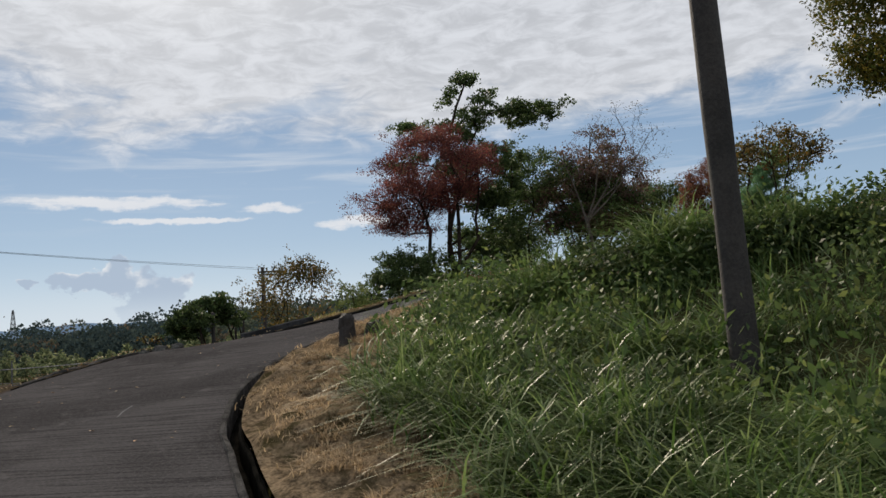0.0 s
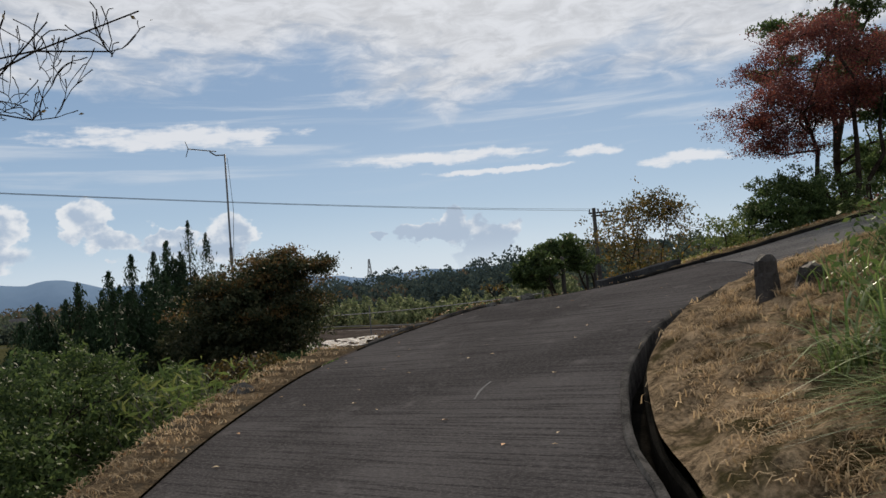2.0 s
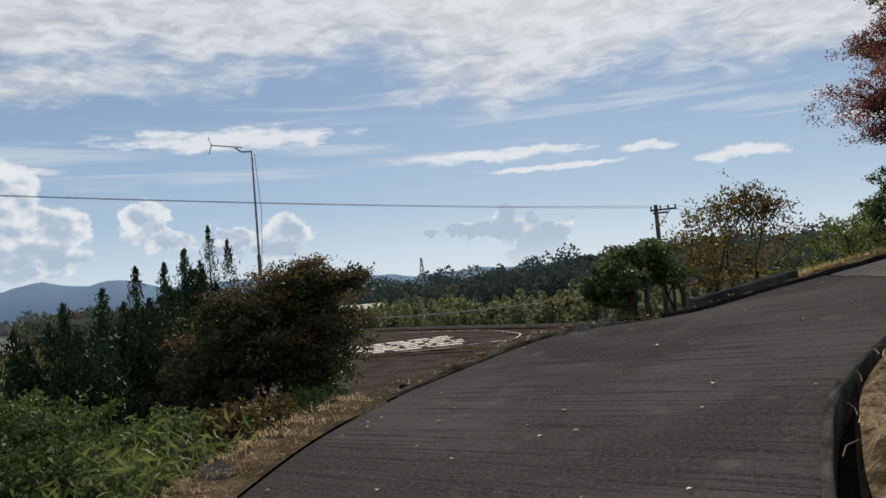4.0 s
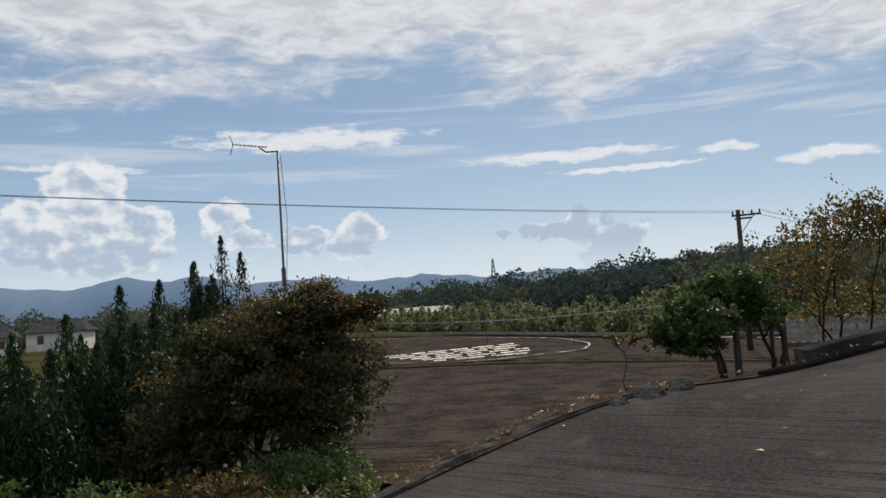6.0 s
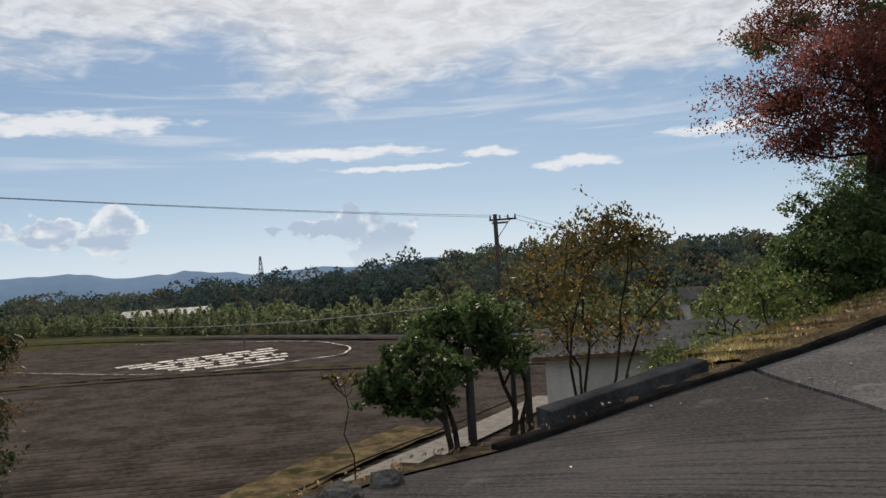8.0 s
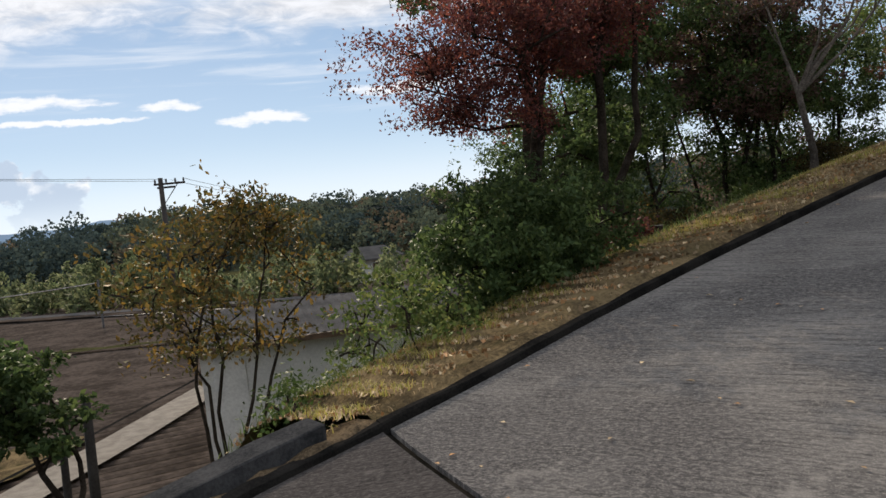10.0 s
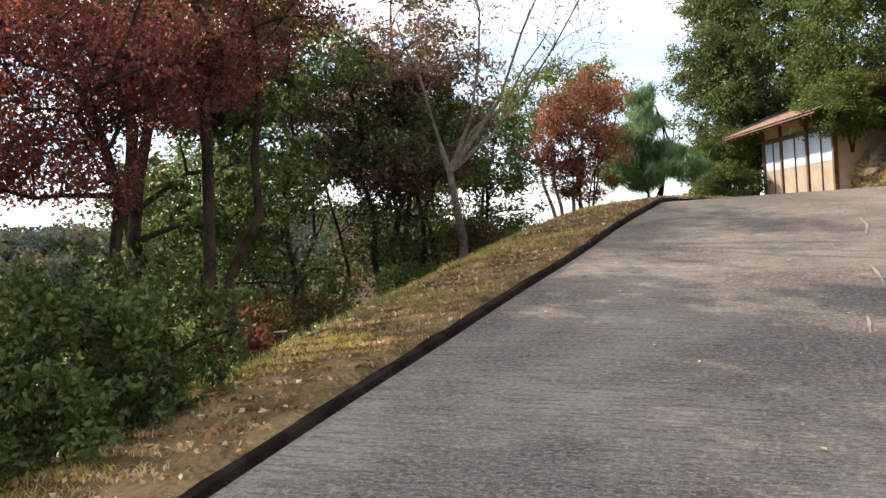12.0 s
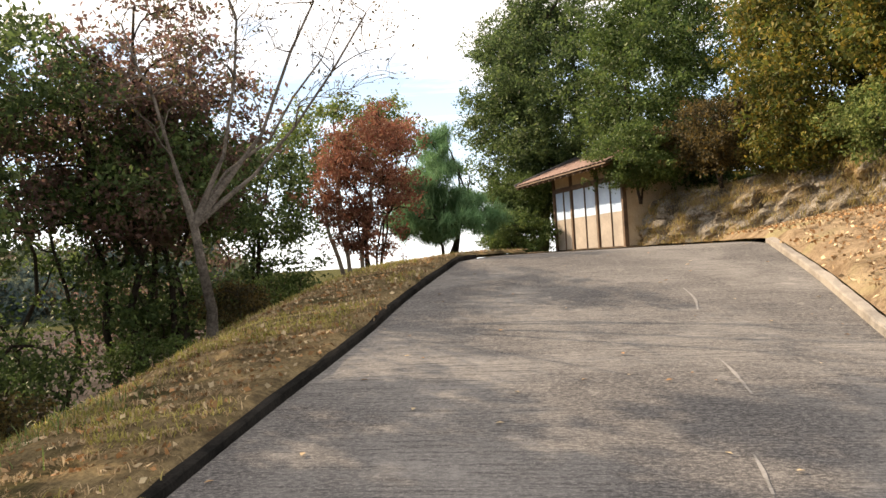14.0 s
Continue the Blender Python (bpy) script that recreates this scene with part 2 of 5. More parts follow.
M["pale_bark"] = rough_material("pale smooth bark", (0.07, 0.062, 0.055), (0.19, 0.17, 0.15), 5.0, 40.0, 0.85, 0.6, 0.008)
M["pole"] = rough_material("weathered tarred wood", (0.018, 0.016, 0.015), (0.05, 0.043, 0.04), 3.0, 45.0, 0.8, 0.7, 0.008)
M["metal"] = rough_material("dull galvanised steel", (0.05, 0.052, 0.055), (0.12, 0.12, 0.125), 8.0, 60.0, 0.5, 0.2, 0.002)
M["wire"] = rough_material("black cable", (0.015, 0.015, 0.016), (0.03, 0.03, 0.03), 8.0, 60.0, 0.6, 0.1, 0.001)
M["wood"] = rough_material("dark aged timber", (0.045, 0.028, 0.018), (0.12, 0.075, 0.045), 3.0, 40.0, 0.75, 0.5, 0.006)
M["plaster"] = rough_material("ochre plaster", (0.36, 0.29, 0.20), (0.48, 0.40, 0.29), 2.0, 40.0, 0.9, 0.3, 0.004)
M["tan_panel"] = rough_material("tan door board", (0.20, 0.175, 0.15), (0.29, 0.255, 0.215), 2.0, 30.0, 0.6, 0.2, 0.003)
M["paper"] = rough_material("blue white door paper", (0.33, 0.44, 0.60), (0.44, 0.55, 0.69), 2.0, 30.0, 0.35, 0.1, 0.002)
M["tile"] = rough_material("red brown roof tile", (0.11, 0.066, 0.056), (0.20, 0.13, 0.11), 5.0, 40.0, 0.7, 0.4, 0.006)
M["rock"] = rough_material("pale weathered rock", (0.075, 0.062, 0.045), (0.34, 0.31, 0.265), 2.2, 20.0, 0.9, 1.0, 0.08, (0.30, 0.22, 0.12))
M["stone"] = rough_material("grey stone", (0.055, 0.053, 0.05), (0.14, 0.135, 0.125), 5.0, 40.0, 0.85, 0.7, 0.02)
M["white_wall"] = rough_material("grey white board wall", (0.42, 0.42, 0.41), (0.6, 0.6, 0.58), 1.0, 20.0, 0.7, 0.3, 0.004)
M["tin"] = rough_material("grey tin roof", (0.06, 0.06, 0.062), (0.115, 0.113, 0.115), 1.0, 20.0, 0.85, 0.3, 0.01)
M["forest"] = rough_material("wooded slope", (0.05, 0.06, 0.045), (0.085, 0.095, 0.06), 0.12, 0.9, 0.95, 1.0, 0.8, (0.10, 0.062, 0.026))
# Distance haze is painted into this blue base colour.
M["mountain"] = rough_material("far range painted blue with haze", (0.17, 0.25, 0.36), (0.20, 0.285, 0.40), 0.004, 0.03, 1.0, 0.2, 5.0)
M["red_leaf"] = leaf_material("maple leaves", (0.06, 0.023, 0.026), (0.10, 0.034, 0.034), (0.19, 0.06, 0.04), (0.068, 0.038, 0.033), (0.088, 0.03, 0.034), light=0.5)
M["dark_leaf"] = leaf_material("dark evergreen leaves", (0.026, 0.044, 0.016), (0.048, 0.076, 0.028), (0.09, 0.125, 0.042), shine=0.55, light=0.42)
M["green_leaf"] = leaf_material("green leaves", (0.03, 0.052, 0.016), (0.048, 0.078, 0.022), (0.08, 0.11, 0.032))
M["light_leaf"] = leaf_material("light green leaves", (0.05, 0.082, 0.024), (0.085, 0.12, 0.034), (0.15, 0.165, 0.055))
M["gold_leaf"] = leaf_material("yellowing leaves", (0.042, 0.05, 0.018), (0.07, 0.066, 0.024), (0.17, 0.105, 0.024), (0.06, 0.046, 0.024), (0.05, 0.057, 0.02))
M["bronze_leaf"] = leaf_material("bronze leaves", (0.02, 0.022, 0.012), (0.045, 0.036, 0.016), (0.10, 0.07, 0.022), (0.026, 0.024, 0.012))
M["olive_leaf"] = leaf_material("olive and yellow leaves", (0.035, 0.052, 0.012), (0.055, 0.07, 0.016), (0.085, 0.085, 0.018), (0.15, 0.11, 0.02), (0.04, 0.056, 0.013))
M["rust_leaf"] = leaf_material("rust red leaves", (0.11, 0.042, 0.03), (0.17, 0.07, 0.045), (0.15, 0.088, 0.055))
M["purple_leaf"] = leaf_material("dull purple leaves", (0.075, 0.05, 0.046), (0.13, 0.075, 0.065), (0.06, 0.075, 0.035), light=0.5)
M["needle"] = leaf_material("pine needles", (0.06, 0.13, 0.06), (0.11, 0.20, 0.095))
M["cypress_leaf"] = leaf_material("cypress sprays", (0.012, 0.026, 0.012), (0.025, 0.045, 0.02), light=0.15)
M["bamboo_leaf"] = leaf_material("bamboo leaves", (0.065, 0.088, 0.045), (0.10, 0.122, 0.062), (0.145, 0.158, 0.085), light=0.5, spec=0.1)
M["grass"] = leaf_material("long grass", (0.046, 0.085, 0.02), (0.07, 0.118, 0.028), (0.165, 0.205, 0.08), (0.035, 0.065, 0.018), shine=0.4, light=0.42, spec=0.3)
M["dry_grass"] = leaf_material("dry grass", (0.16, 0.115, 0.066), (0.29, 0.215, 0.13), (0.39, 0.30, 0.185), shine=0.7)
M["lime_grass"] = leaf_material("short bright grass", (0.15, 0.155, 0.034), (0.24, 0.22, 0.058), (0.30, 0.25, 0.09), shine=0.6)
M["fallen"] = leaf_material("fallen leaves", (0.30, 0.16, 0.07), (0.16, 0.09, 0.04), (0.42, 0.34, 0.22), (0.10, 0.06, 0.03), shine=0.7, light=0.1)

# ---- mesh helpers ----
RNG = np.random.default_rng(7)


def mesh(name, verts, faces, mat, smooth=False):
    me = bpy.data.meshes.new(name)
    me.from_pydata([tuple(v) for v in verts], [], [tuple(f) for f in faces])
    me.materials.append(mat)
    if smooth:
        me.polygons.foreach_set("use_smooth", [True] * len(me.polygons))
    me.update()
    return me


def quads(name, verts, mat, per=4):
    """Many separate faces, per corners each, straight from an array."""
    count = len(verts) // per
    me = bpy.data.meshes.new(name)
    me.vertices.add(len(verts))
    me.vertices.foreach_set("co", np.ascontiguousarray(verts, dtype=np.float32).ravel())
    me.loops.add(count * per)
    me.loops.foreach_set("vertex_index", np.arange(count * per, dtype=np.int32))
    me.polygons.add(count)
    me.polygons.foreach_set("loop_start", np.arange(0, count * per, per, dtype=np.int32))
    me.polygons.foreach_set("loop_total", np.full(count, per, dtype=np.int32))
    me.materials.append(mat)
    me.update(calc_edges=True)
    return me


def part(name, me, parent=None, label=""):
    ob = new(name, me)
    if parent:
        ob.parent = parent
    if label:
        tagged(ob, label)
    return ob


def thing(name, label, category, group="", kind="", at=(0, 0, 0)):
    ob = new(name)
    ob.location = at
    return tagged(ob, label, category, group, kind)


def solid(name, me, label, category, kind="", group=""):
    return tagged(new(name, me), label, category, group, kind)


def tube(points, radii, sides=6, closed=True):
    """Vertices and faces of a tapering tube along points."""
    p = np.asarray(points, float)
    r = np.broadcast_to(np.asarray(radii, float), (len(p),))
    t = np.gradient(p, axis=0)
    t /= np.maximum(np.linalg.norm(t, axis=1, keepdims=True), 1e-9)
    ref = np.array([0.31, 0.83, 0.12]) if abs(t[0, 2]) > 0.7 else np.array([0.05, 0.1, 1.0])
    a = np.cross(t, ref)
    a /= np.linalg.norm(a, axis=1, keepdims=True)
    b = np.cross(t, a)
    ang = np.arange(sides) * 2 * np.pi / sides
    v = (p[:, None] + r[:, None, None] * (np.cos(ang)[None, :, None] * a[:, None] + np.sin(ang)[None, :, None] * b[:, None])).reshape(-1, 3)
    f = [(i * sides + j, i * sides + (j + 1) % sides, (i + 1) * sides + (j + 1) % sides, (i + 1) * sides + j) for i in range(len(p) - 1) for j in range(sides)]
    if closed:
        f.append(tuple(range(sides))[::-1])
        f.append(tuple((len(p) - 1) * sides + j for j in range(sides)))
    return v, f


def merge(pieces):
    vs, fs, k = [], [], 0
    for v, f in pieces:
        vs.append(np.asarray(v))
        fs += [tuple(i + k for i in q) for q in f]
        k += len(v)
    return np.vstack(vs), fs


def box(x0, y0, z0, x1, y1, z1):
    v = [(x0, y0, z0), (x1, y0, z0), (x1, y1, z0), (x0, y1, z0), (x0, y0, z1), (x1, y0, z1), (x1, y1, z1), (x0, y1, z1)]
    return np.array(v, float), [(3, 2, 1, 0), (4, 5, 6, 7), (0, 1, 5, 4), (1, 2, 6, 5), (2, 3, 7, 6), (3, 0, 4, 7)]


def bevelled(name, v, f, mat, width=0.01, segments=1):
    bm = bmesh.new()
    vs = [bm.verts.new(p) for p in v]
    for q in f:
        bm.faces.new([vs[i] for i in q])
    bm.normal_update()
    if width:
        bmesh.ops.bevel(bm, geom=list(bm.edges), offset=width, segments=segments, affect="EDGES")
    me = bpy.data.meshes.new(name)
    bm.to_mesh(me)
    bm.free()
    me.materials.append(mat)
    return me


def unit(v):
    return v / np.maximum(np.linalg.norm(v, axis=-1, keepdims=True), 1e-9)


def leaf_verts(c, size, rng, aspect=0.5, hang=0.0, fold=0.25):
    """Folded four-cornered leaves at the centres c."""
    k = len(c)
    along = unit(rng.normal(size=(k, 3)) + np.array([0, 0, -hang]))
    side = unit(np.cross(along, rng.normal(size=(k, 3))))
    nrm = np.cross(along, side)
    s = (size * rng.uniform(0.6, 1.35, (k, 1)))
    v = np.empty((k, 4, 3))
    v[:, 0] = c - along * s * 0.5
    v[:, 1] = c + side * s * aspect * 0.5 + nrm * s * fold * 0.5
    v[:, 2] = c + along * s * 0.5
    v[:, 3] = c - side * s * aspect * 0.5 + nrm * s * fold * 0.5
    return v.reshape(-1, 3)


def in_blobs(blobs, count, rng, shell=0.55):
    """Points in ellipsoids (x, y, z, rx, ry, rz), more of them near the skin."""
    b = np.array(blobs, float)
    w = (b[:, 3] * b[:, 4] * b[:, 5]) ** 0.65
    pick = rng.choice(len(b), count, p=w / w.sum())
    d = unit(rng.normal(size=(count, 3)))
    r = rng.uniform(0, 1, (count, 1)) ** (1 / 3 * (1 - shell) + 0.02)
    return b[pick, :3] + d * r * b[pick, 3:]


def limb(p, q, rng, bend=0.12, n=6):
    t = np.linspace(0, 1, n)[:, None]
    p, q = np.asarray(p, float), np.asarray(q, float)
    length = np.linalg.norm(q - p)
    path = p + (q - p) * t
    sag = np.sin(np.pi * t) * rng.normal(size=3) * bend * length
    sag[:, 2] += (np.sin(np.pi * t[:, 0]) * 0.08 * length)
    return path + sag + rng.normal(size=path.shape) * 0.018 * length * np.sin(np.pi * t)


def tree(name, label, base, stems, blobs, leaf, bark="bark", leaves=9000, size=0.09, clusters=90, spread=0.26, radius=0.1, limbs=26, aspect=0.5, seed=1, hang=0.2, category="tree", group="", twig=0.012, fork=None, layer=0.62):
    """A tree or shrub: tapered stems that end at the given tips, limbs to its leaf clusters, and a crown of single leaves."""
    rng = np.random.default_rng(seed)
    base = np.array(base, float)
    root = thing(name, label, category, group)
    root.location = base
    hubs = in_blobs(blobs, clusters, rng)
    pieces, nodes = [], []
    for tip in stems:
        p = limb((0, 0, -0.35), np.array(tip, float) - base, rng, 0.06, 9)
        if fork:
            p = np.vstack([limb((0, 0, -0.35), np.array(fork, float) - base, np.random.default_rng(seed), 0.04, 5)[:-1], limb(np.array(fork, float) - base, np.array(tip, float) - base, rng, 0.08, 5)])
        p[0] = (0, 0, -0.35)
        p[0, :2] += rng.normal(size=2) * radius * 0.6 * (len(stems) > 1 and not fork)
        r = np.linspace(radius, radius * 0.28, 9)
        if fork:
            r[5:] *= 0.5
        r[0] *= 1.45
        r[1] *= 1.12
        pieces.append(tube(p, r, 9))
        nodes += [(q, a) for q, a in zip(p[3:], r[3:])]
    pts = np.array([q for q, _ in nodes])
    for h in hubs[:limbs]:
        g = h - base
        cost = np.linalg.norm(pts - g, axis=1) + np.maximum(0, pts[:, 2] - g[2] + 0.15) * 1.5
        i = int(np.argmin(cost))
        r0 = nodes[i][1] * 0.6
        p = limb(pts[i], g, rng, 0.10, 6)
        pieces.append(tube(p, np.linspace(r0, twig, 6), 5))
        nodes += [(q, a) for q, a in zip(p[2:5], np.linspace(r0, twig, 6)[2:5])]
        pts = np.array([q for q, _ in nodes])
    v, f = merge(pieces)
    part("trunk", mesh("trunk", v, f, M[bark], True), root)
    pick = rng.integers(0, len(hubs), leaves)
    # each cluster is made of a few tufts with air between them
    tufts = np.repeat(hubs, 7, 0) + rng.normal(size=(len(hubs) * 7, 3)) * spread * np.array([1.1, 1.1, layer])
    c = tufts[pick * 7 + rng.integers(0, 7, leaves)] + rng.normal(size=(leaves, 3)) * spread * 0.42 * np.array([1, 1, 0.7]) - base
    part("crown", quads("crown", leaf_verts(c, size, rng, aspect, hang), M[leaf]), root)
    return root


def catmull(pts, step=0.25):
    p = np.array(pts, float)
    p = np.vstack([2 * p[0] - p[1], p, 2 * p[-1] - p[-2]])
    out = []
    for i in range(1, len(p) - 2):
        k = max(2, int(np.linalg.norm(p[i + 1] - p[i]) / step))
        for t in np.arange(k) / k:
            out.append(0.5 * (2 * p[i] + (p[i + 1] - p[i - 1]) * t + (2 * p[i - 1] - 5 * p[i] + 4 * p[i + 1] - p[i + 2]) * t * t + (3 * p[i] - p[i - 1] - 3 * p[i + 1] + p[i + 2]) * t ** 3))
    out.append(p[-2])
    return np.array(out)


def resample(p, n):
    d = np.r_[0, np.cumsum(np.linalg.norm(np.diff(p, axis=0), axis=1))]
    s = np.linspace(0, d[-1], n)
    return np.stack([np.interp(s, d, p[:, i]) for i in range(p.shape[1])], 1)


# ---- the lie of the land ----
RIGHT = catmull([(12, -4.5), (6, -1.7), (0.4, 0.75), (-2.5, 2.05), (-4.45, 3.01), (-5.5, 3.6), (-6.0, 3.86), (-6.66, 4.34), (-7.25, 4.82), (-7.79, 5.39), (-8.31, 6.02), (-8.82, 6.95), (-9.08, 7.7), (-9.15, 8.42)])
RIGHT_UP = catmull([(-9.15, 8.42), (-8.95, 9.4), (-8.55, 10.5), (-8.0, 12.0), (-7.25, 14.7), (-6.49, 17.69), (-5.82, 20.15), (-5.24, 22.67), (-4.45, 25.8), (-3.6, 29.2)])
LEFT = catmull([(9, -9), (3, -5.2), (-1.5, -2.6), (-4.3, -0.9), (-6.5, 0.45), (-7.9, 1.32), (-8.98, 1.92), (-9.88, 2.5), (-11.2, 3.52), (-11.95, 4.5), (-12.35, 5.3), (-12.68, 6.05), (-13.02, 7.0), (-13.2, 7.9), (-13.22, 8.8), (-13.07, 9.6), (-12.72, 10.69)])
LEFT_UP = catmull([(-12.72, 10.69), (-12.5, 11.4), (-12.25, 12.2), (-11.9, 13.2), (-11.4, 15.0), (-11.03, 16.5), (-10.5, 18.5), (-10.07, 20.36), (-9.28, 23.15), (-8.45, 26.2), (-7.6, 29.4)])


def road_z(x, y):
    x, y = np.asarray(x, float) / 10, np.asarray(y, float) / 10
    over = np.maximum(y - 2.25, 0)
    ym = np.minimum(y, 2.25) + (1 - np.exp(-over * 6)) / 6 * 0.25
    # the outer edge sags where the lane turns uphill
    sag = 0.26 * np.exp(-((x + 1.38) ** 2 + (y - 0.88) ** 2) / 0.022) + 0.17 * np.exp(-((x + 1.28) ** 2 + (y - 1.10) ** 2) / 0.036)
    return -0.229 - 0.763 * x + 1.888 * ym - 0.105 * x * x + 0.263 * x * ym - 0.033 * ym * ym - sag


def field_z(x, y):
    return -1.5 + 0.012 * np.maximum(0, (-0.94 * (np.asarray(x) + 22) - 0.34 * (np.asarray(y) - 8)))


R_ALL, L_ALL = np.vstack([RIGHT, RIGHT_UP]), np.vstack([LEFT, LEFT_UP])


def nearest(poly, x, y):
    """Distance to a line in the plan, the place on it, and the side: positive to the right of its way."""
    q = np.stack([x, y], 1)
    out_d, out_i = np.empty(len(q)), np.empty(len(q), int)
    for k in range(0, len(q), 4000):
        dd = np.linalg.norm(q[k:k + 4000, None] - poly[None], axis=2)
        out_i[k:k + 4000] = dd.argmin(1)
        out_d[k:k + 4000] = dd.min(1)
    t = np.gradient(poly, axis=0)[out_i]
    r = q - poly[out_i]
    return out_d, poly[out_i], np.sign(t[:, 1] * r[:, 0] - t[:, 0] * r[:, 1])


def bank_rise(d, upper):
    """Height over the kerb at a distance right of it: grass mound below, gentle litter slope above."""
    low = np.interp(d, [0, 0.35, 1.2, 3.4, 5.5, 9, 14, 26, 60], [0.0, 0.06, 0.22, 0.34, 0.6, 1.05, 1.6, 2.2, 2.6])
    high = np.interp(d, [0, 0.2, 1.5, 3.0, 4.2, 6.0, 9, 20, 60], [0.08, 0.1, 0.3, 0.6, 1.1, 2.0, 2.6, 3.4, 4.0])
    return low * (1 - upper) + high * upper


def verge_drop(d, upper, yards):
    broad = np.interp(d, [0, 0.5, 0.8, 1.4, 4, 9, 14, 60], [0.0, 0.03, -0.25, -0.75, -1.3, -2.2, -3.4, -8.0])
    steep = np.interp(d, [0, 0.3, 0.6, 1.4, 4, 9, 14, 60], [0.0, 0.0, -0.3, -0.85, -1.35, -2.2, -3.4, -8.0])
    turn = np.clip(np.asarray(yards, float) - 4.0, 0, 1)
    low = broad * (1 - turn) + steep * turn
    high = np.interp(d, [0, 1.3, 2.0, 3.2, 6, 10, 60], [0.06, -0.06, -0.25, -1.1, -3.0, -4.6, -9.0])
    return low * (1 - upper) + high * upper


def land_z(x, y, under=0.3, carve=False):
    x, y = np.asarray(x, float).ravel(), np.asarray(y, float).ravel()
    dr, pr, sr = nearest(R_ALL, x, y)
    dl, pl, sl = nearest(L_ALL, x, y)
    up_r = np.clip((pr[:, 1] - 15) / 5, 0, 1)
    up_l = np.clip((pl[:, 1] - 9.2) / 1.6, 0, 1)
    far_kerb = R_ALL[::5]
    kz, ky = road_z(far_kerb[:, 0], far_kerb[:, 1]), far_kerb[:, 1]
    zk, yk = np.empty(len(x)), np.empty(len(x))
    for k in range(0, len(x), 4000):
        w = 1 / (np.hypot(x[k:k + 4000, None] - far_kerb[None, :, 0], y[k:k + 4000, None] - far_kerb[None, :, 1]) + 0.02) ** 3.5
        zk[k:k + 4000], yk[k:k + 4000] = (w * kz).sum(1) / w.sum(1), (w * ky).sum(1) / w.sum(1)
    up_r = np.clip((yk - 15) / 5, 0, 1)
    zr_, zl_ = zk, road_z(pl[:, 0], pl[:, 1])
    right = (sr > 0) & (dr < dl)
    left = (sl < 0) & (dl <= dr)
    far = np.clip((np.hypot(x + 8, y - 10) - 40) / 60, 0, 1)
    zR = zr_ + bank_rise(dr, up_r)
    zL = np.maximum(zl_ + verge_drop(dl, up_l, y), field_z(x, y) - 0.12)
    if carve:
        zR = np.where(dr < 0.8, zR - 0.75 * (1 - up_r) * (pr[:, 1] < 9.5), zR)
        zR = zR - 0.2 * np.clip((5.0 - dr) / 0.5, 0, 1) * (pr[:, 1] > 9.0)
        zL = zL - 0.2 * np.clip((3.2 - dl) / 0.5, 0, 1) * (pl[:, 1] > 10.2) - 0.15 * (dl < 0.9)
    z = np.where(right, zR, np.where(left, zL, road_z(x, np.minimum(y, 40)) - under))
    return z


def land(x, y):
    return float(land_z([x], [y])[0])

# ---- structure ----


def ground():
    """One sheet out to the horizon, fine near the road."""
    def axis(lo, hi, step, reach):
        mid = np.arange(lo, hi + 1e-6, step)
        grow = step * 1.22 ** np.arange(1, 60)
        out = np.cumsum(grow)
        out = out[out < reach]
        return np.r_[(lo - out)[::-1], mid, hi + out]
    xs, ys = axis(-26, 8, 0.3, 2600), axis(-8, 40, 0.3, 2600)
    X, Y = np.meshgrid(xs, ys)
    Z = land_z(X, Y, carve=True).reshape(X.shape)
    rough = np.array([noise.noise((a * 0.9, b * 0.9, 0.0)) for a, b in zip(X.ravel(), Y.ravel())]).reshape(X.shape)
    near = np.clip((45 - np.hypot(X + 10, Y - 12)) / 10, 0, 1)
    Z = Z + rough * 0.05 * near
    w = len(xs)
    v = np.stack([X.ravel(), Y.ravel(), Z.ravel()], 1)
    f = [(j * w + i, j * w + i + 1, (j + 1) * w + i + 1, (j + 1) * w + i) for j in range(len(ys) - 1) for i in range(w - 1)]
    solid("ground", mesh("ground", v, f, M["soil"], True), "dark soil and low growth falling from road to fields", "ground", "structure")


def road_slab(name, left, right, label, mat, way):
    n, across = 260, 24
    a, b = resample(left, n), resample(right, n)
    t = np.linspace(0, 1, across)
    P = a[:, None] * (1 - t[None, :, None]) + b[:, None] * t[None, :, None]
    Z = road_z(P[..., 0], P[..., 1])
    v = np.concatenate([P, Z[..., None]], 2).reshape(-1, 3)
    f = [(i * across + j, i * across + j + 1, (i + 1) * across + j + 1, (i + 1) * across + j) for i in range(n - 1) for j in range(across - 1)]
    ring = [i * across for i in range(n)] + [(n - 1) * across + j for j in range(1, across)] + [i * across + across - 1 for i in range(n - 2, -1, -1)] + [j for j in range(across - 2, 0, -1)]
    k = len(v)
    v = np.vstack([v, v[ring] - [0, 0, 0.25]])
    m = len(ring)
    f += [(ring[i], k + i, k + (i + 1) % m, ring[(i + 1) % m]) for i in range(m)]
    me = mesh(name, v, f, mat, False)
    # the grooves were drawn square across, in one straight direction for the whole slab
    uv = me.uv_layers.new(name="UVMap")
    idx = np.empty(len(me.loops), np.int32)
    me.loops.foreach_get("vertex_index", idx)
    d = np.array([-math.sin(radians(way)), math.cos(radians(way))])
    xy = v[idx][:, :2]
    uvs = np.stack([xy @ np.array([d[1], -d[0]]), xy @ d], 1)
    uv.data.foreach_set("uv", uvs.astype(np.float32).ravel())
    solid(name, me, label, "road", "structure")


def offset(poly, d):
    """A line in the plan moved d metres to its right."""
    t = unit(np.gradient(poly, axis=0))
    return poly + np.stack([t[:, 1], -t[:, 0]], 1) * d


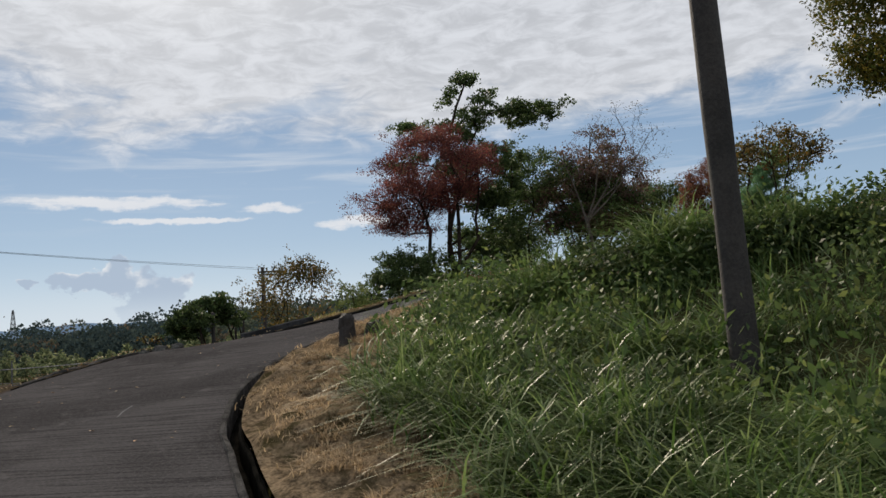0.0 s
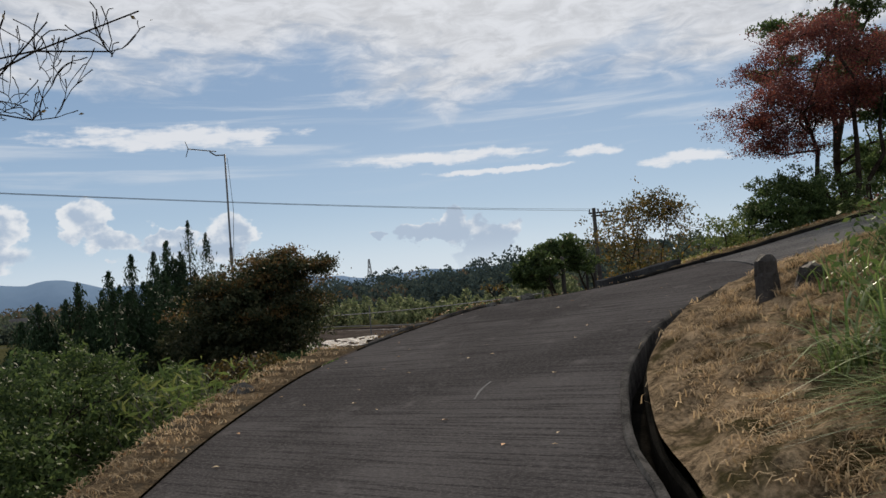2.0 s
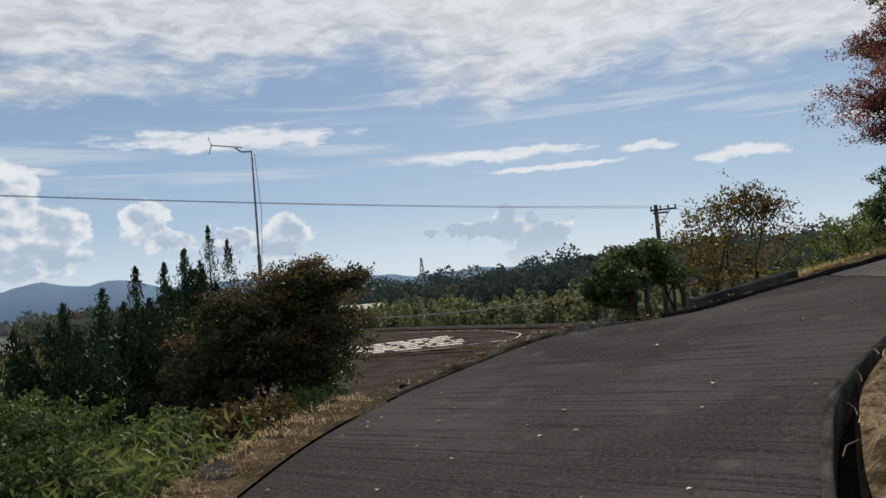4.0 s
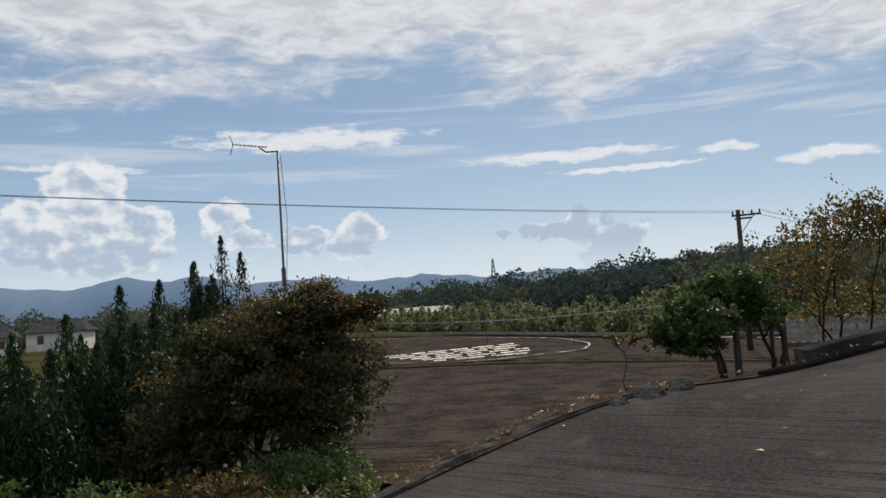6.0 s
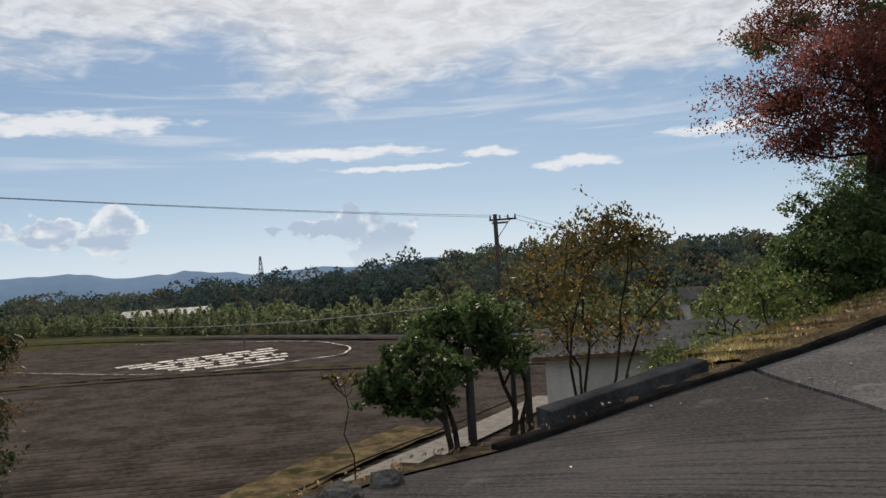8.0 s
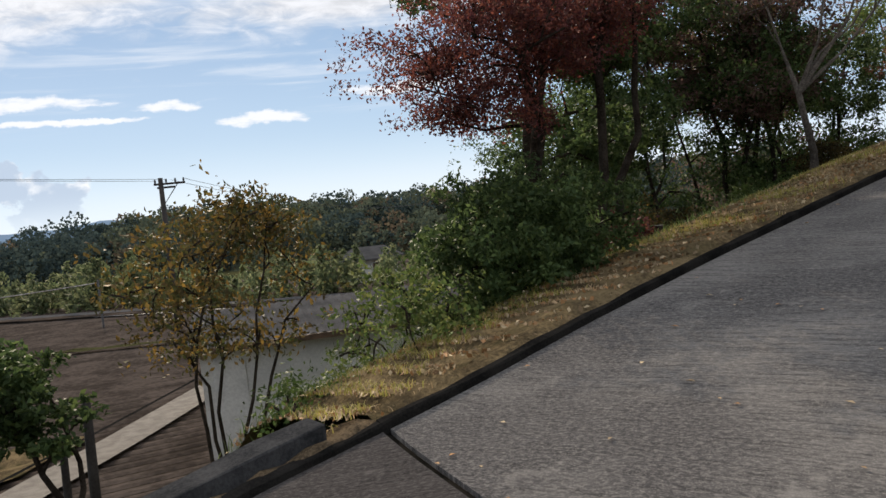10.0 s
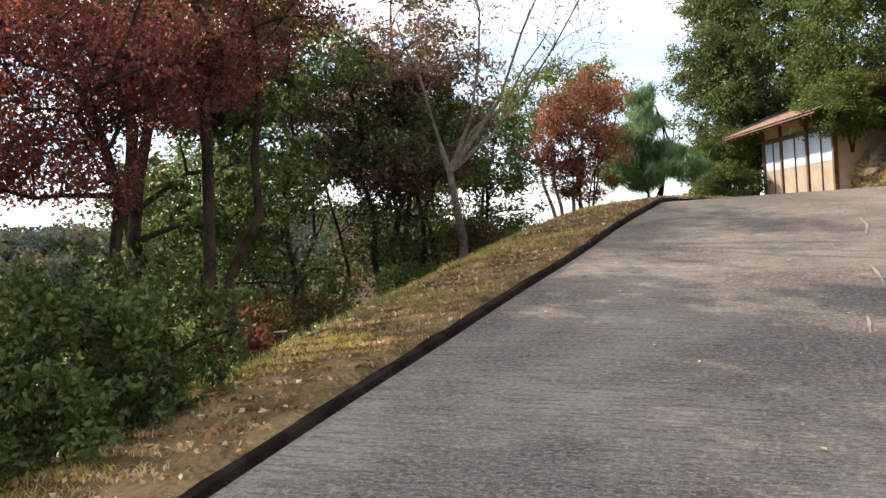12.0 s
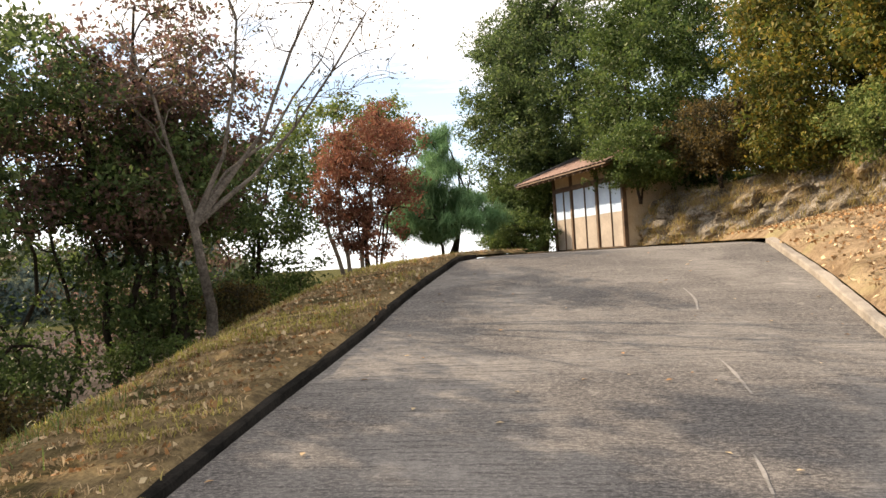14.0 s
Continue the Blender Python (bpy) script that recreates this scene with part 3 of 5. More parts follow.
def ledge(name, poly, d0, d1, low, high, mat, label, category="kerb", cell=0.25, jitter=0.006, lean=0.0):
    """A long low solid beside the road: from d0 to d1 sideways, low to high over the road's surface."""
    p = resample(poly, max(4, int(np.linalg.norm(np.diff(poly, axis=0), axis=1).sum() / cell)))
    rng = np.random.default_rng(len(p))
    rows = []
    zr = road_z(p[:, 0], p[:, 1])
    c = 0.012
    for d, z in ((d0, low), (d0 + lean, high - c), (d0 + lean + c * np.sign(d1 - d0), high), (d1 - c * np.sign(d1 - d0), high), (d1, high - c), (d1, low)):
        q = offset(p, d + 0.0)
        rows.append(np.c_[q, zr + z + rng.normal(size=len(p)) * jitter * (z != low)])
    v = np.stack(rows, 1).reshape(-1, 3)
    w = len(rows)
    f = [(i * w + j, i * w + j + 1, (i + 1) * w + j + 1, (i + 1) * w + j) for i in range(len(p) - 1) for j in range(w - 1)]
    f += [tuple(range(w)), tuple(range((len(p) - 1) * w, len(p) * w))[::-1]]
    return solid(name, mesh(name, v, f, mat), label, category, "structure")


def strip(name, poly, ds, mat, label, lift=0.03, cell=0.16, bumps=0.035, category="verge"):
    """A strip of ground that follows the edge of the road and the lie of the land."""
    p = resample(poly, int(np.linalg.norm(np.diff(poly, axis=0), axis=1).sum() / cell))
    rows = [offset(p, d) for d in ds]
    P = np.stack(rows, 1)
    Z = land_z(P[..., 0], P[..., 1]).reshape(P.shape[:2])
    Z[:, 0] = road_z(p[:, 0], p[:, 1]) + Z[:, 0] * 0 + 0.0
    ripple = np.array([noise.fractal((a * 3.1, b * 3.1, 0.7), 1.0, 2.0, 4) for a, b in P.reshape(-1, 2)]).reshape(Z.shape)
    Z = Z + lift + ripple * bumps * np.minimum(1, np.arange(len(ds)) / 3)[None]
    Z[:, -1] -= lift + 0.08
    v = np.concatenate([P, Z[..., None]], 2).reshape(-1, 3)
    w = len(ds)
    f = [(i * w + j, i * w + j + 1, (i + 1) * w + j + 1, (i + 1) * w + j) for i in range(len(p) - 1) for j in range(w - 1)]
    return solid(name, mesh(name, v, f, mat, True), label, category, "structure")


def part_of(poly, keep):
    return np.array([q for q in poly if keep(q)])


M["edge_straw"] = rough_material("straw and gravel edge", (0.06, 0.046, 0.032), (0.22, 0.165, 0.105), 6.0, 45.0, 0.95, 1.0, 0.05, (0.09, 0.078, 0.06))
M["lip"] = rough_material("grey gutter lip", (0.04, 0.038, 0.036), (0.12, 0.112, 0.104), 5.0, 50.0, 0.9, 0.6, 0.01)
M["beam"] = rough_material("slate grey concrete", (0.028, 0.029, 0.031), (0.07, 0.07, 0.072), 4.0, 50.0, 0.9, 0.6, 0.01)
ground()
JL, JR = LEFT[-1], RIGHT[-1]
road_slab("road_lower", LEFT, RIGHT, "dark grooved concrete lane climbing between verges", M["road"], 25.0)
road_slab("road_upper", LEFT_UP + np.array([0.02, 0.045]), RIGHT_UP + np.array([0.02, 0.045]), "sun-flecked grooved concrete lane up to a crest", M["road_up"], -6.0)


def joint_filler():
    """Dark sunken filler in the joint between the two slabs."""
    a = np.linspace(0, 1, 40)[:, None] * (JR - JL) + JL
    rows = []
    for dx, dy, dz in ((-0.01, -0.03, -0.2), (-0.01, -0.03, -0.022), (0.03, 0.06, -0.022), (0.03, 0.06, -0.2)):
        q = a + np.array([dx, dy])
        rows.append(np.c_[q, road_z(a[:, 0], a[:, 1]) + dz])
    v = np.stack(rows, 1).reshape(-1, 3)
    solid("road_joint", mesh("road_joint", v, [(i * 4 + j, i * 4 + j + 1, (i + 1) * 4 + j + 1, (i + 1) * 4 + j) for i in range(39) for j in range(3)], M["near_black"]), "dark sunken joint between the two concrete slabs", "joint", "structure")


joint_filler()
ledge("kerb_left", part_of(LEFT_UP, lambda q: q[1] < 23.8), -0.075, 0.0, -0.25, 0.058, M["kerb"], "very dark concrete kerb along the upper lane")
ledge("kerb_right", part_of(RIGHT_UP[8:], lambda q: q[1] < 22.9), 0.0, 0.11, -0.25, 0.075, M["pale_kerb"], "pale concrete kerb along the upper lane")
ledge("gutter_lip", part_of(RIGHT, lambda q: q[1] > -1), -0.055, 0.0, -0.6, 0.02, M["lip"], "thin raised concrete lip beside the gutter")
ledge("gutter_floor", part_of(RIGHT, lambda q: q[1] > -1), 0.0, 0.10, -0.6, -0.2, M["near_black"], "near-black floor of the roadside gutter", "gutter")
ledge("gutter_wall", part_of(RIGHT, lambda q: q[1] > -1), 0.10, 0.14, -0.6, -0.02, M["near_black"], "rough concrete outer wall of the gutter", "gutter")
ledge("edge_low", part_of(LEFT, lambda q: 4.4 < q[1] < 7.4), -0.17, -0.03, -0.25, 0.025, M["lip"], "broken grey concrete lip of the lane", jitter=0.018)
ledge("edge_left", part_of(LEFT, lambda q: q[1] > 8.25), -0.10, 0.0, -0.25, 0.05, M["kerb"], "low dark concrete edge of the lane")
ledge("retaining_beam", part_of(LEFT, lambda q: 9.05 < q[1] < 10.5), -0.36, -0.15, -0.5, 0.15, M["beam"], "grey stained concrete beam beside the lane", "beam", lean=-0.04)
strip("bank_right", part_of(RIGHT, lambda q: q[1] > -1), (0.13, 0.22, 0.32, 0.42, 0.5, 0.58, 0.66, 0.74, 0.82, 0.9, 1.0, 1.1, 1.2, 1.3, 1.4, 1.55, 1.7, 2.0, 2.4), M["straw"], "mown straw-coloured grass bank beside the gutter", 0.05, 0.08, 0.13)
strip("verge_brink", part_of(LEFT, lambda q: q[1] > 4.5), (0.0, -0.08, -0.18, -0.3, -0.42), M["edge_straw"], "narrow brink of soil and chaff at the lane's edge", 0.015, 0.14, 0.03)
strip("verge_left", part_of(LEFT[12:], lambda q: q[1] < 4.55), (0.0, -0.1, -0.2, -0.3, -0.42, -0.55, -0.7, -0.9), M["edge_straw"], "strip of dry straw and gravel at the lane's edge", 0.02, 0.14, 0.04)
strip("verge_upper", LEFT_UP, (-0.065, -0.16, -0.3, -0.5, -0.75, -1.0, -1.3, -1.6, -2.0, -2.5, -3.2), M["verge"], "dry grassy verge falling away from the kerb", 0.04, 0.16, 0.05)
strip("litter_bank", RIGHT_UP[6:], (0.15, 0.3, 0.6, 1.0, 1.5, 2.0, 2.6, 3.2, 4.0, 5.0), M["litter"], "bank of tan fallen leaves and dry grass", 0.05, 0.2, 0.06)


def field():
    """Ploughed fields in ridges, with a bank between two levels."""
    a = np.array([-0.91, 0.42])
    b = np.array([-a[1], a[0]])
    pieces = []
    for k in range(150):
        s0 = 16.0 + k * 0.55
        t = np.linspace(-75, 34, 40)
        rows = []
        for ds, h in ((0, 0.0), (0.14, 0.04), (0.28, 0.045), (0.42, 0.0), (0.55, -0.01)):
            q = np.array([-6.0, 3.0]) + a * (s0 + ds) + b[None] * t[:, None]
            wob = np.array([noise.noise((x * 0.7, y * 0.7, k * 0.6)) for x, y in q]) * 0.02
            rows.append(np.c_[q, field_z(q[:, 0], q[:, 1]) + h + wob * (h > 0)])
        v = np.stack(rows, 1).reshape(-1, 3)
        pieces.append((v, [(i * 5 + j, i * 5 + j + 1, (i + 1) * 5 + j + 1, (i + 1) * 5 + j) for i in range(39) for j in range(4)]))
    v, f = merge(pieces)
    solid("field", mesh("field", v, f, M["field"]), "brown ploughed field in long ridges", "field", "structure")


field()

# ---- the far country ----


def polar(az, dist, z=0.0, origin=(-8.0, 4.6)):
    """A place at a bearing (degrees left of north) and a distance from the middle of the walk."""
    return np.array([origin[0] - math.sin(radians(az)) * dist, origin[1] + math.cos(radians(az)) * dist, z])


def ridge(name, dist, az0, az1, height, label, mat, seed, depth=250.0):
    az = np.linspace(az0, az1, 240)
    top = np.array([height(a) + 2.6 * noise.fractal((a * 0.6, seed, 0), 1.0, 2.1, 5) * dist / 1000 for a in az])
    rows = []
    for s, k in ((-depth, -0.03), (-depth * 0.5, 0.45), (0, 1.0), (depth, 0.2)):
        rows.append(np.array([polar(a, dist + s, t * k) for a, t in zip(az, top)]))
    v = np.stack(rows, 1).reshape(-1, 3)
    f = [(i * 4 + j, i * 4 + j + 1, (i + 1) * 4 + j + 1, (i + 1) * 4 + j) for i in range(239) for j in range(3)]
    return solid(name, mesh(name, v, f, mat, True), label, "mountains", "structure")


def skyline(a):
    """Height of the far range at a bearing."""
    e = np.interp(a, [20, 50, 55, 58.6, 62, 66, 70, 75, 78.5, 81, 84, 87, 90, 92, 94.5, 97.5, 100, 102, 106, 112, 150], [2.0, 2.1, 2.2, 2.5, 2.1, 2.35, 2.1, 2.55, 2.25, 2.7, 2.75, 2.6, 3.35, 3.0, 3.5, 2.85, 2.95, 3.2, 2.8, 2.9, 2.5])
    return 2.5 + 2000 * math.tan(radians(float(e)))


ridge("backdrop_mountains", 2000, 20, 150, skyline, "mountain range on the horizon, haze painted in blue", M["mountain"], 3.3)


def hill_top(az):
    return float(np.interp(az, [20, 38, 46, 52, 58, 64, 72, 80, 90, 100, 140], [11.5, 10.0, 11.5, 12.6, 10.5, 7.0, 6.3, 6.0, 6.4, 6.4, 7.0]))


def woods():
    """A wooded rise beyond the fields, crown after crown."""
    rng = np.random.default_rng(21)
    az = np.linspace(12, 140, 150)
    rows = []
    for s, k in ((0, 0.0), (14, 0.25), (45, 0.72), (80, 0.95), (140, 0.6)):
        rows.append(np.array([polar(a, 128 + 40 * np.clip((a - 55) / 40, 0, 1) + s, -1.6 + k * (hill_top(a) - 2.0)) for a in az]))
    v = np.stack(rows, 1).reshape(-1, 3)
    f = [(i * 5 + j, i * 5 + j + 1, (i + 1) * 5 + j + 1, (i + 1) * 5 + j) for i in range(149) for j in range(4)]
    solid("hill", mesh("hill", v, f, M["forest"], True), "low wooded hill beyond the fields", "hill", "structure")
    kinds = {"far_dark": [], "far_green": [], "far_rust": []}
    for k in range(1300):
        a = rng.uniform(14, 138)
        s = rng.uniform(0, 82)
        base = -1.6 + np.interp(s, [0, 14, 45, 80], [0.0, 0.25, 0.72, 0.95]) * (hill_top(a) - 2.0)
        r = rng.uniform(1.8, 3.6)
        tall = rng.uniform(0.8, 1.25) * (1.25 if 58 < a < 76 else 1.0)
        c = polar(a, 128 + 40 * np.clip((a - 55) / 40, 0, 1) + s, base + r * tall * 0.75)
        q = c + unit(rng.normal(size=(240, 3))) * np.array([r, r, r * tall]) * rng.uniform(0.8, 1.02, (240, 1))
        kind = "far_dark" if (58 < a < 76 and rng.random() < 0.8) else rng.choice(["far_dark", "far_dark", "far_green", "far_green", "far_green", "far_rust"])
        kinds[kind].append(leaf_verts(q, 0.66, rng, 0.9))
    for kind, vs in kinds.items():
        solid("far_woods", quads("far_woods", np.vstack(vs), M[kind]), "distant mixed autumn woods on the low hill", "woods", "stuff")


# Haze over the woods is painted in: greyed, bluish leaf colours, little contrast.
M["far_green"] = leaf_material("far mixed green with painted haze", (0.055, 0.072, 0.058), (0.07, 0.088, 0.064), (0.09, 0.10, 0.068), light=0.3, shine=0.9, spec=0.0)
M["far_dark"] = leaf_material("far dark green with painted haze", (0.032, 0.048, 0.05), (0.04, 0.058, 0.056), (0.05, 0.066, 0.06), light=0.3, shine=0.9, spec=0.0)
M["far_rust"] = leaf_material("far rust and olive with painted haze", (0.09, 0.075, 0.056), (0.105, 0.08, 0.056), (0.075, 0.078, 0.056), light=0.3, shine=0.9, spec=0.0)
woods()


def bamboo():
    rng = np.random.default_rng(22)
    line = catmull([polar(30, 62), polar(48, 66), polar(58, 78), polar(64, 88), polar(72, 112), polar(82, 150), polar(96, 200)], 2.0)
    vs = []
    for k in range(520):
        p = line[rng.integers(0, len(line))] + rng.normal(size=3) * [2.0, 2.0, 0]
        h = rng.uniform(2.0, 4.0) * (0.7 + 0.45 * (noise.noise((p[0] * 0.09, p[1] * 0.09, 1.0)) + 0.5))
        t = rng.uniform(0, 1, 110) ** 0.8
        w = 0.75 * np.sin(np.pi * np.clip(t * 0.9 + 0.1, 0, 1)) ** 0.7
        q = np.stack([rng.normal(size=110) * w * 0.6, rng.normal(size=110) * w * 0.6, t * h], 1) + [p[0], p[1], float(field_z(p[0], p[1]))]
        vs.append(leaf_verts(q, 0.55, rng, 0.4, 0.5))
    solid("bamboo_grove", quads("bamboo_grove", np.vstack(vs), M["bamboo_leaf"]), "pale feathery bamboo along the far field edge", "bamboo", "stuff")


bamboo()


def along(points, d0, d1, lift, wob, mat, name, label, category, seed=1):
    """A flat strip laid on the field beside a line."""
    p = catmull([(*q[:2],) for q in points], 0.6)
    rng = np.random.default_rng(seed)
    rows = []
    for d in np.linspace(d0, d1, 5):
        q = offset(p, d)
        rows.append(np.c_[q, field_z(q[:, 0], q[:, 1]) + lift + rng.uniform(0, wob, len(q))])
    v = np.stack(rows, 1).reshape(-1, 3)
    f = [(i * 5 + j, i * 5 + j + 1, (i + 1) * 5 + j + 1, (i + 1) * 5 + j) for i in range(len(p) - 1) for j in range(4)]
    return solid(name, mesh(name, v, f, mat), label, category)


def mulch_rows():
    """White plastic laid in rows on the far plot, torn and held down by soil."""
    rng = np.random.default_rng(5)
    for k in range(6):
        t = k / 5
        a, b = polar(79.2 - 4 * t, 63 - 7.5 * t), polar(69.3 - 1.6 * t, 71 - 12.5 * t)
        pieces, at = [], 0.0
        L = float(np.linalg.norm(b - a))
        d, side = (b - a) / L, np.array([-(b - a)[1], (b - a)[0], 0]) / L
        while at < L - 1:
            run = rng.uniform(0.9, 3.2)
            m = int(run / 0.18) + 2
            c = a + d * np.linspace(at, min(at + run, L), m)[:, None]
            rows = []
            for o, h in ((-0.3, 0.03), (-0.15, 0.075), (0.0, 0.09), (0.15, 0.075), (0.3, 0.03)):
                q = c + side * (o + rng.normal(size=(m, 1)) * 0.04)
                q[:, 2] = field_z(q[:, 0], q[:, 1]) + h + rng.uniform(0, 0.03, m)
                rows.append(q)
            pieces.append((np.stack(rows, 1).reshape(-1, 3), [(p * 5 + j, p * 5 + j + 1, (p + 1) * 5 + j + 1, (p + 1) * 5 + j) for p in range(m - 1) for j in range(4)]))
            at += run + rng.uniform(0.15, 0.7)
        v, f = merge(pieces)
        solid("plastic_mulch", mesh("plastic_mulch", v, f, M["mulch"]), "torn white plastic mulch along a field row", "plastic sheet", group="mulch rows")
    along([polar(88, 74), polar(76, 53), polar(66, 56), polar(64.2, 60), polar(64.5, 67), polar(68, 78), polar(78, 94)], -0.07, 0.07, 0.14, 0.04, M["mulch"], "field_edging", "pale edging round the far plot", "edging", 9)
    along([polar(60, 70), polar(57, 66), polar(50, 60), polar(40, 54)], -0.07, 0.07, 0.14, 0.04, M["mulch"], "field_edging", "pale edging round the far plot", "edging", 10)
    along([polar(104, 62), polar(96, 66), polar(92, 74)], -0.5, 0.5, 0.12, 0.16, M["mulch"], "plastic_mulch", "crumpled white plastic mulch on a field row", "plastic sheet", 12)
    along([polar(110, 62), polar(86, 53), polar(71, 50), polar(62, 47), polar(46, 43)], -0.35, 0.35, 0.16, 0.12, M["soil"], "field_bank", "low dark bank between two plots", "bank", 11)
    along([polar(112, 150), polar(86, 122), polar(74, 97), polar(62, 73), polar(50, 62), polar(36, 56)], -0.9, 0.9, 0.35, 0.05, M["tin"], "field_road", "pale farm road along the far field edge", "road", 13)


mulch_rows()


def house(name, label, at, turn, w, d, h, rise, wall="white_wall", roof="tin", over=0.6, hip=0.35, category="house"):
    """A small building with wall, hipped roof and window parts."""
    root = thing(name, label, category)
    root.matrix_world = pose(*at, 0, 0, turn)
    v, f = box(-w / 2, -d / 2, -0.4, w / 2, d / 2, h)
    part("wall", mesh("wall", v, f, M[wall]), root)
    x, y, k = w / 2 + over, d / 2 + over, w / 2 * (1 - hip)
    rv = [(-x, -y, h), (x, -y, h), (x, y, h), (-x, y, h), (-k, 0, h + rise), (k, 0, h + rise)]
    rv += [(a, b, c - 0.14) for a, b, c in rv[:4]]
    rf = [(0, 1, 5, 4), (1, 2, 5), (2, 3, 4, 5), (3, 0, 4), (0, 6, 7, 1), (1, 7, 8, 2), (2, 8, 9, 3), (3, 9, 6, 0), (6, 9, 8, 7)]
    part("roof", mesh("roof", rv, rf, M[roof]), root)
    for i in (-0.25, 0.25):
        v, f = box(i * w - 0.5, -d / 2 - 0.03, h * 0.35, i * w + 0.5, -d / 2 + 0.02, h * 0.8)
        part("window", mesh("window", v, f, M["wood"]), root)
    return root


for az, dist, turn, w, d, h, rise, lab in ((99, 150, 80, 9, 6, 3.0, 2.0, "grey-roofed farmhouse at the field's far side"), (103, 142, 95, 7, 5, 2.6, 1.8, "dark-roofed farmhouse at the field's far side"), (41, 74, 30, 4.2, 3.2, 2.0, 1.0, "small pale-roofed house among bamboo"), (93, 180, 90, 8, 6, 3.0, 1.8, "pale farm building by the wood")):
    p = polar(az, dist)
    house("farmhouse", lab, (p[0], p[1], float(field_z(p[0], p[1]))), turn, w, d, h, rise)
p = polar(76, 138)
house("greenhouse", "long pale greenhouse beyond the bamboo", (p[0], p[1], float(field_z(p[0], p[1]))), 70, 14, 5, 2.4, 1.0, "white_wall", "mulch", 0.1, 0.05, "greenhouse")


def pylon():
    c = polar(69.9, 650)
    root = thing("pylon", "distant lattice power pylon on the ridge", "pylon")
    root.location = c
    pieces, arms = [], []
    for k in range(8):
        z0, z1 = 8 + k * 4.0, 12 + k * 4.0
        r0, r1 = 3.0 * (1 - k / 9), 3.0 * (1 - (k + 1) / 9)
        cs = [(1, 1), (-1, 1), (-1, -1), (1, -1)]
        for i in range(4):
            a, b = cs[i], cs[(i + 1) % 4]
            pieces.append(tube([(a[0] * r0, a[1] * r0, z0), (a[0] * r1, a[1] * r1, z1)], 0.22, 4))
            pieces.append(tube([(a[0] * r0, a[1] * r0, z0), (b[0] * r1, b[1] * r1, z1)], 0.12, 4))
    v, f = merge(pieces)
    part("tower", mesh("tower", v, f, M["metal"]), root)
    for z in (30, 34, 38):
        v, f = tube([(-3.5, 0, z), (3.5, 0, z)], 0.16, 4)
        part("crossarm", mesh("crossarm", v, f, M["metal"]), root)


pylon()


def utility_pole():
    root = thing("utility_pole", "dark utility pole with a timber crossarm", "utility pole")
    base = np.array([-49.4, 35.4, float(field_z(-49.4, 35.4)) - 0.3])
    root.location = base
    top = 7.35 - base[2]
    v, f = tube([(0, 0, 0), (0, 0, top * 0.5), (0, 0, top)], [0.19, 0.16, 0.13], 10)
    part("pole", mesh("pole", v, f, M["pole"], True), root)
    u = np.array([0.62, 0.78, 0])
    for z, half in ((top - 0.35, 0.95), (top - 0.55, 0.55)):
        v, f = tube([np.array([0, 0, z]) - u * half * 0.4, np.array([0, 0, z]) + u * half * 1.4], 0.06, 4)
        part("crossarm", mesh("crossarm", v, f, M["pole"]), root)
    for k in (-0.3, 0.3, 0.8, 1.25):
        v, f = tube([np.array([0, 0, top - 0.3]) + u * k, np.array([0, 0, top - 0.12]) + u * k, np.array([0, 0, top - 0.06]) + u * k], [0.05, 0.06, 0.03], 8)
        part("insulator", mesh("insulator", v, f, M["metal"]), root)
    v, f = tube([(0, 0, top - 1.6), np.array([0, 0, top - 0.4]) + u * 0.9], 0.025, 4)
    part("brace", mesh("brace", v, f, M["pole"]), root)


def cable(a, b, sag, r, name="power_line", label="thin black power line slung over the fields", mat="wire"):
    t = np.linspace(0, 1, 40)[:, None]
    p = np.array(a) + (np.array(b) - np.array(a)) * t
    p[:, 2] -= sag * 4 * (t * (1 - t))[:, 0]
    v, f = tube(p, r, 4)
    solid(name, mesh(name, v, f, M[mat]), label, "cable", group="power lines")


utility_pole()
for k, (dx, dz) in enumerate(((0.0, 0.0), (0.45, 0.05))):
    cable((-49.6 + dx, 35.2 + dx, 7.2 + dz), (-30.0 + dx, -26.0, 8.0 + dz), 0.4 + 0.1 * k, 0.010)
    cable((-49.0 + dx, 35.8 + dx, 7.2 + dz), (-70.0 + dx, 86.0, 5.5 + dz), 1.0, 0.013)
# Sunlight on the farm cable is put into its pale colour.
cable((-96, 20.5, 1.6), (-58, 36, 1.7), 0.5, 0.035, "farm_cable", "slack cable over the far plot, painted pale as sunlit", "mulch")
for q in ((-58, 36), (-78, 28.6)):
    base = float(field_z(*q))
    v, f = tube([(q[0], q[1], base - 0.3), (q[0], q[1], 1.9)], 0.07, 6)
    solid("cable_post", mesh("cable_post", v, f, M["metal"]), "grey post holding the farm cable", "post")

# ---- shed and lane below the road ----


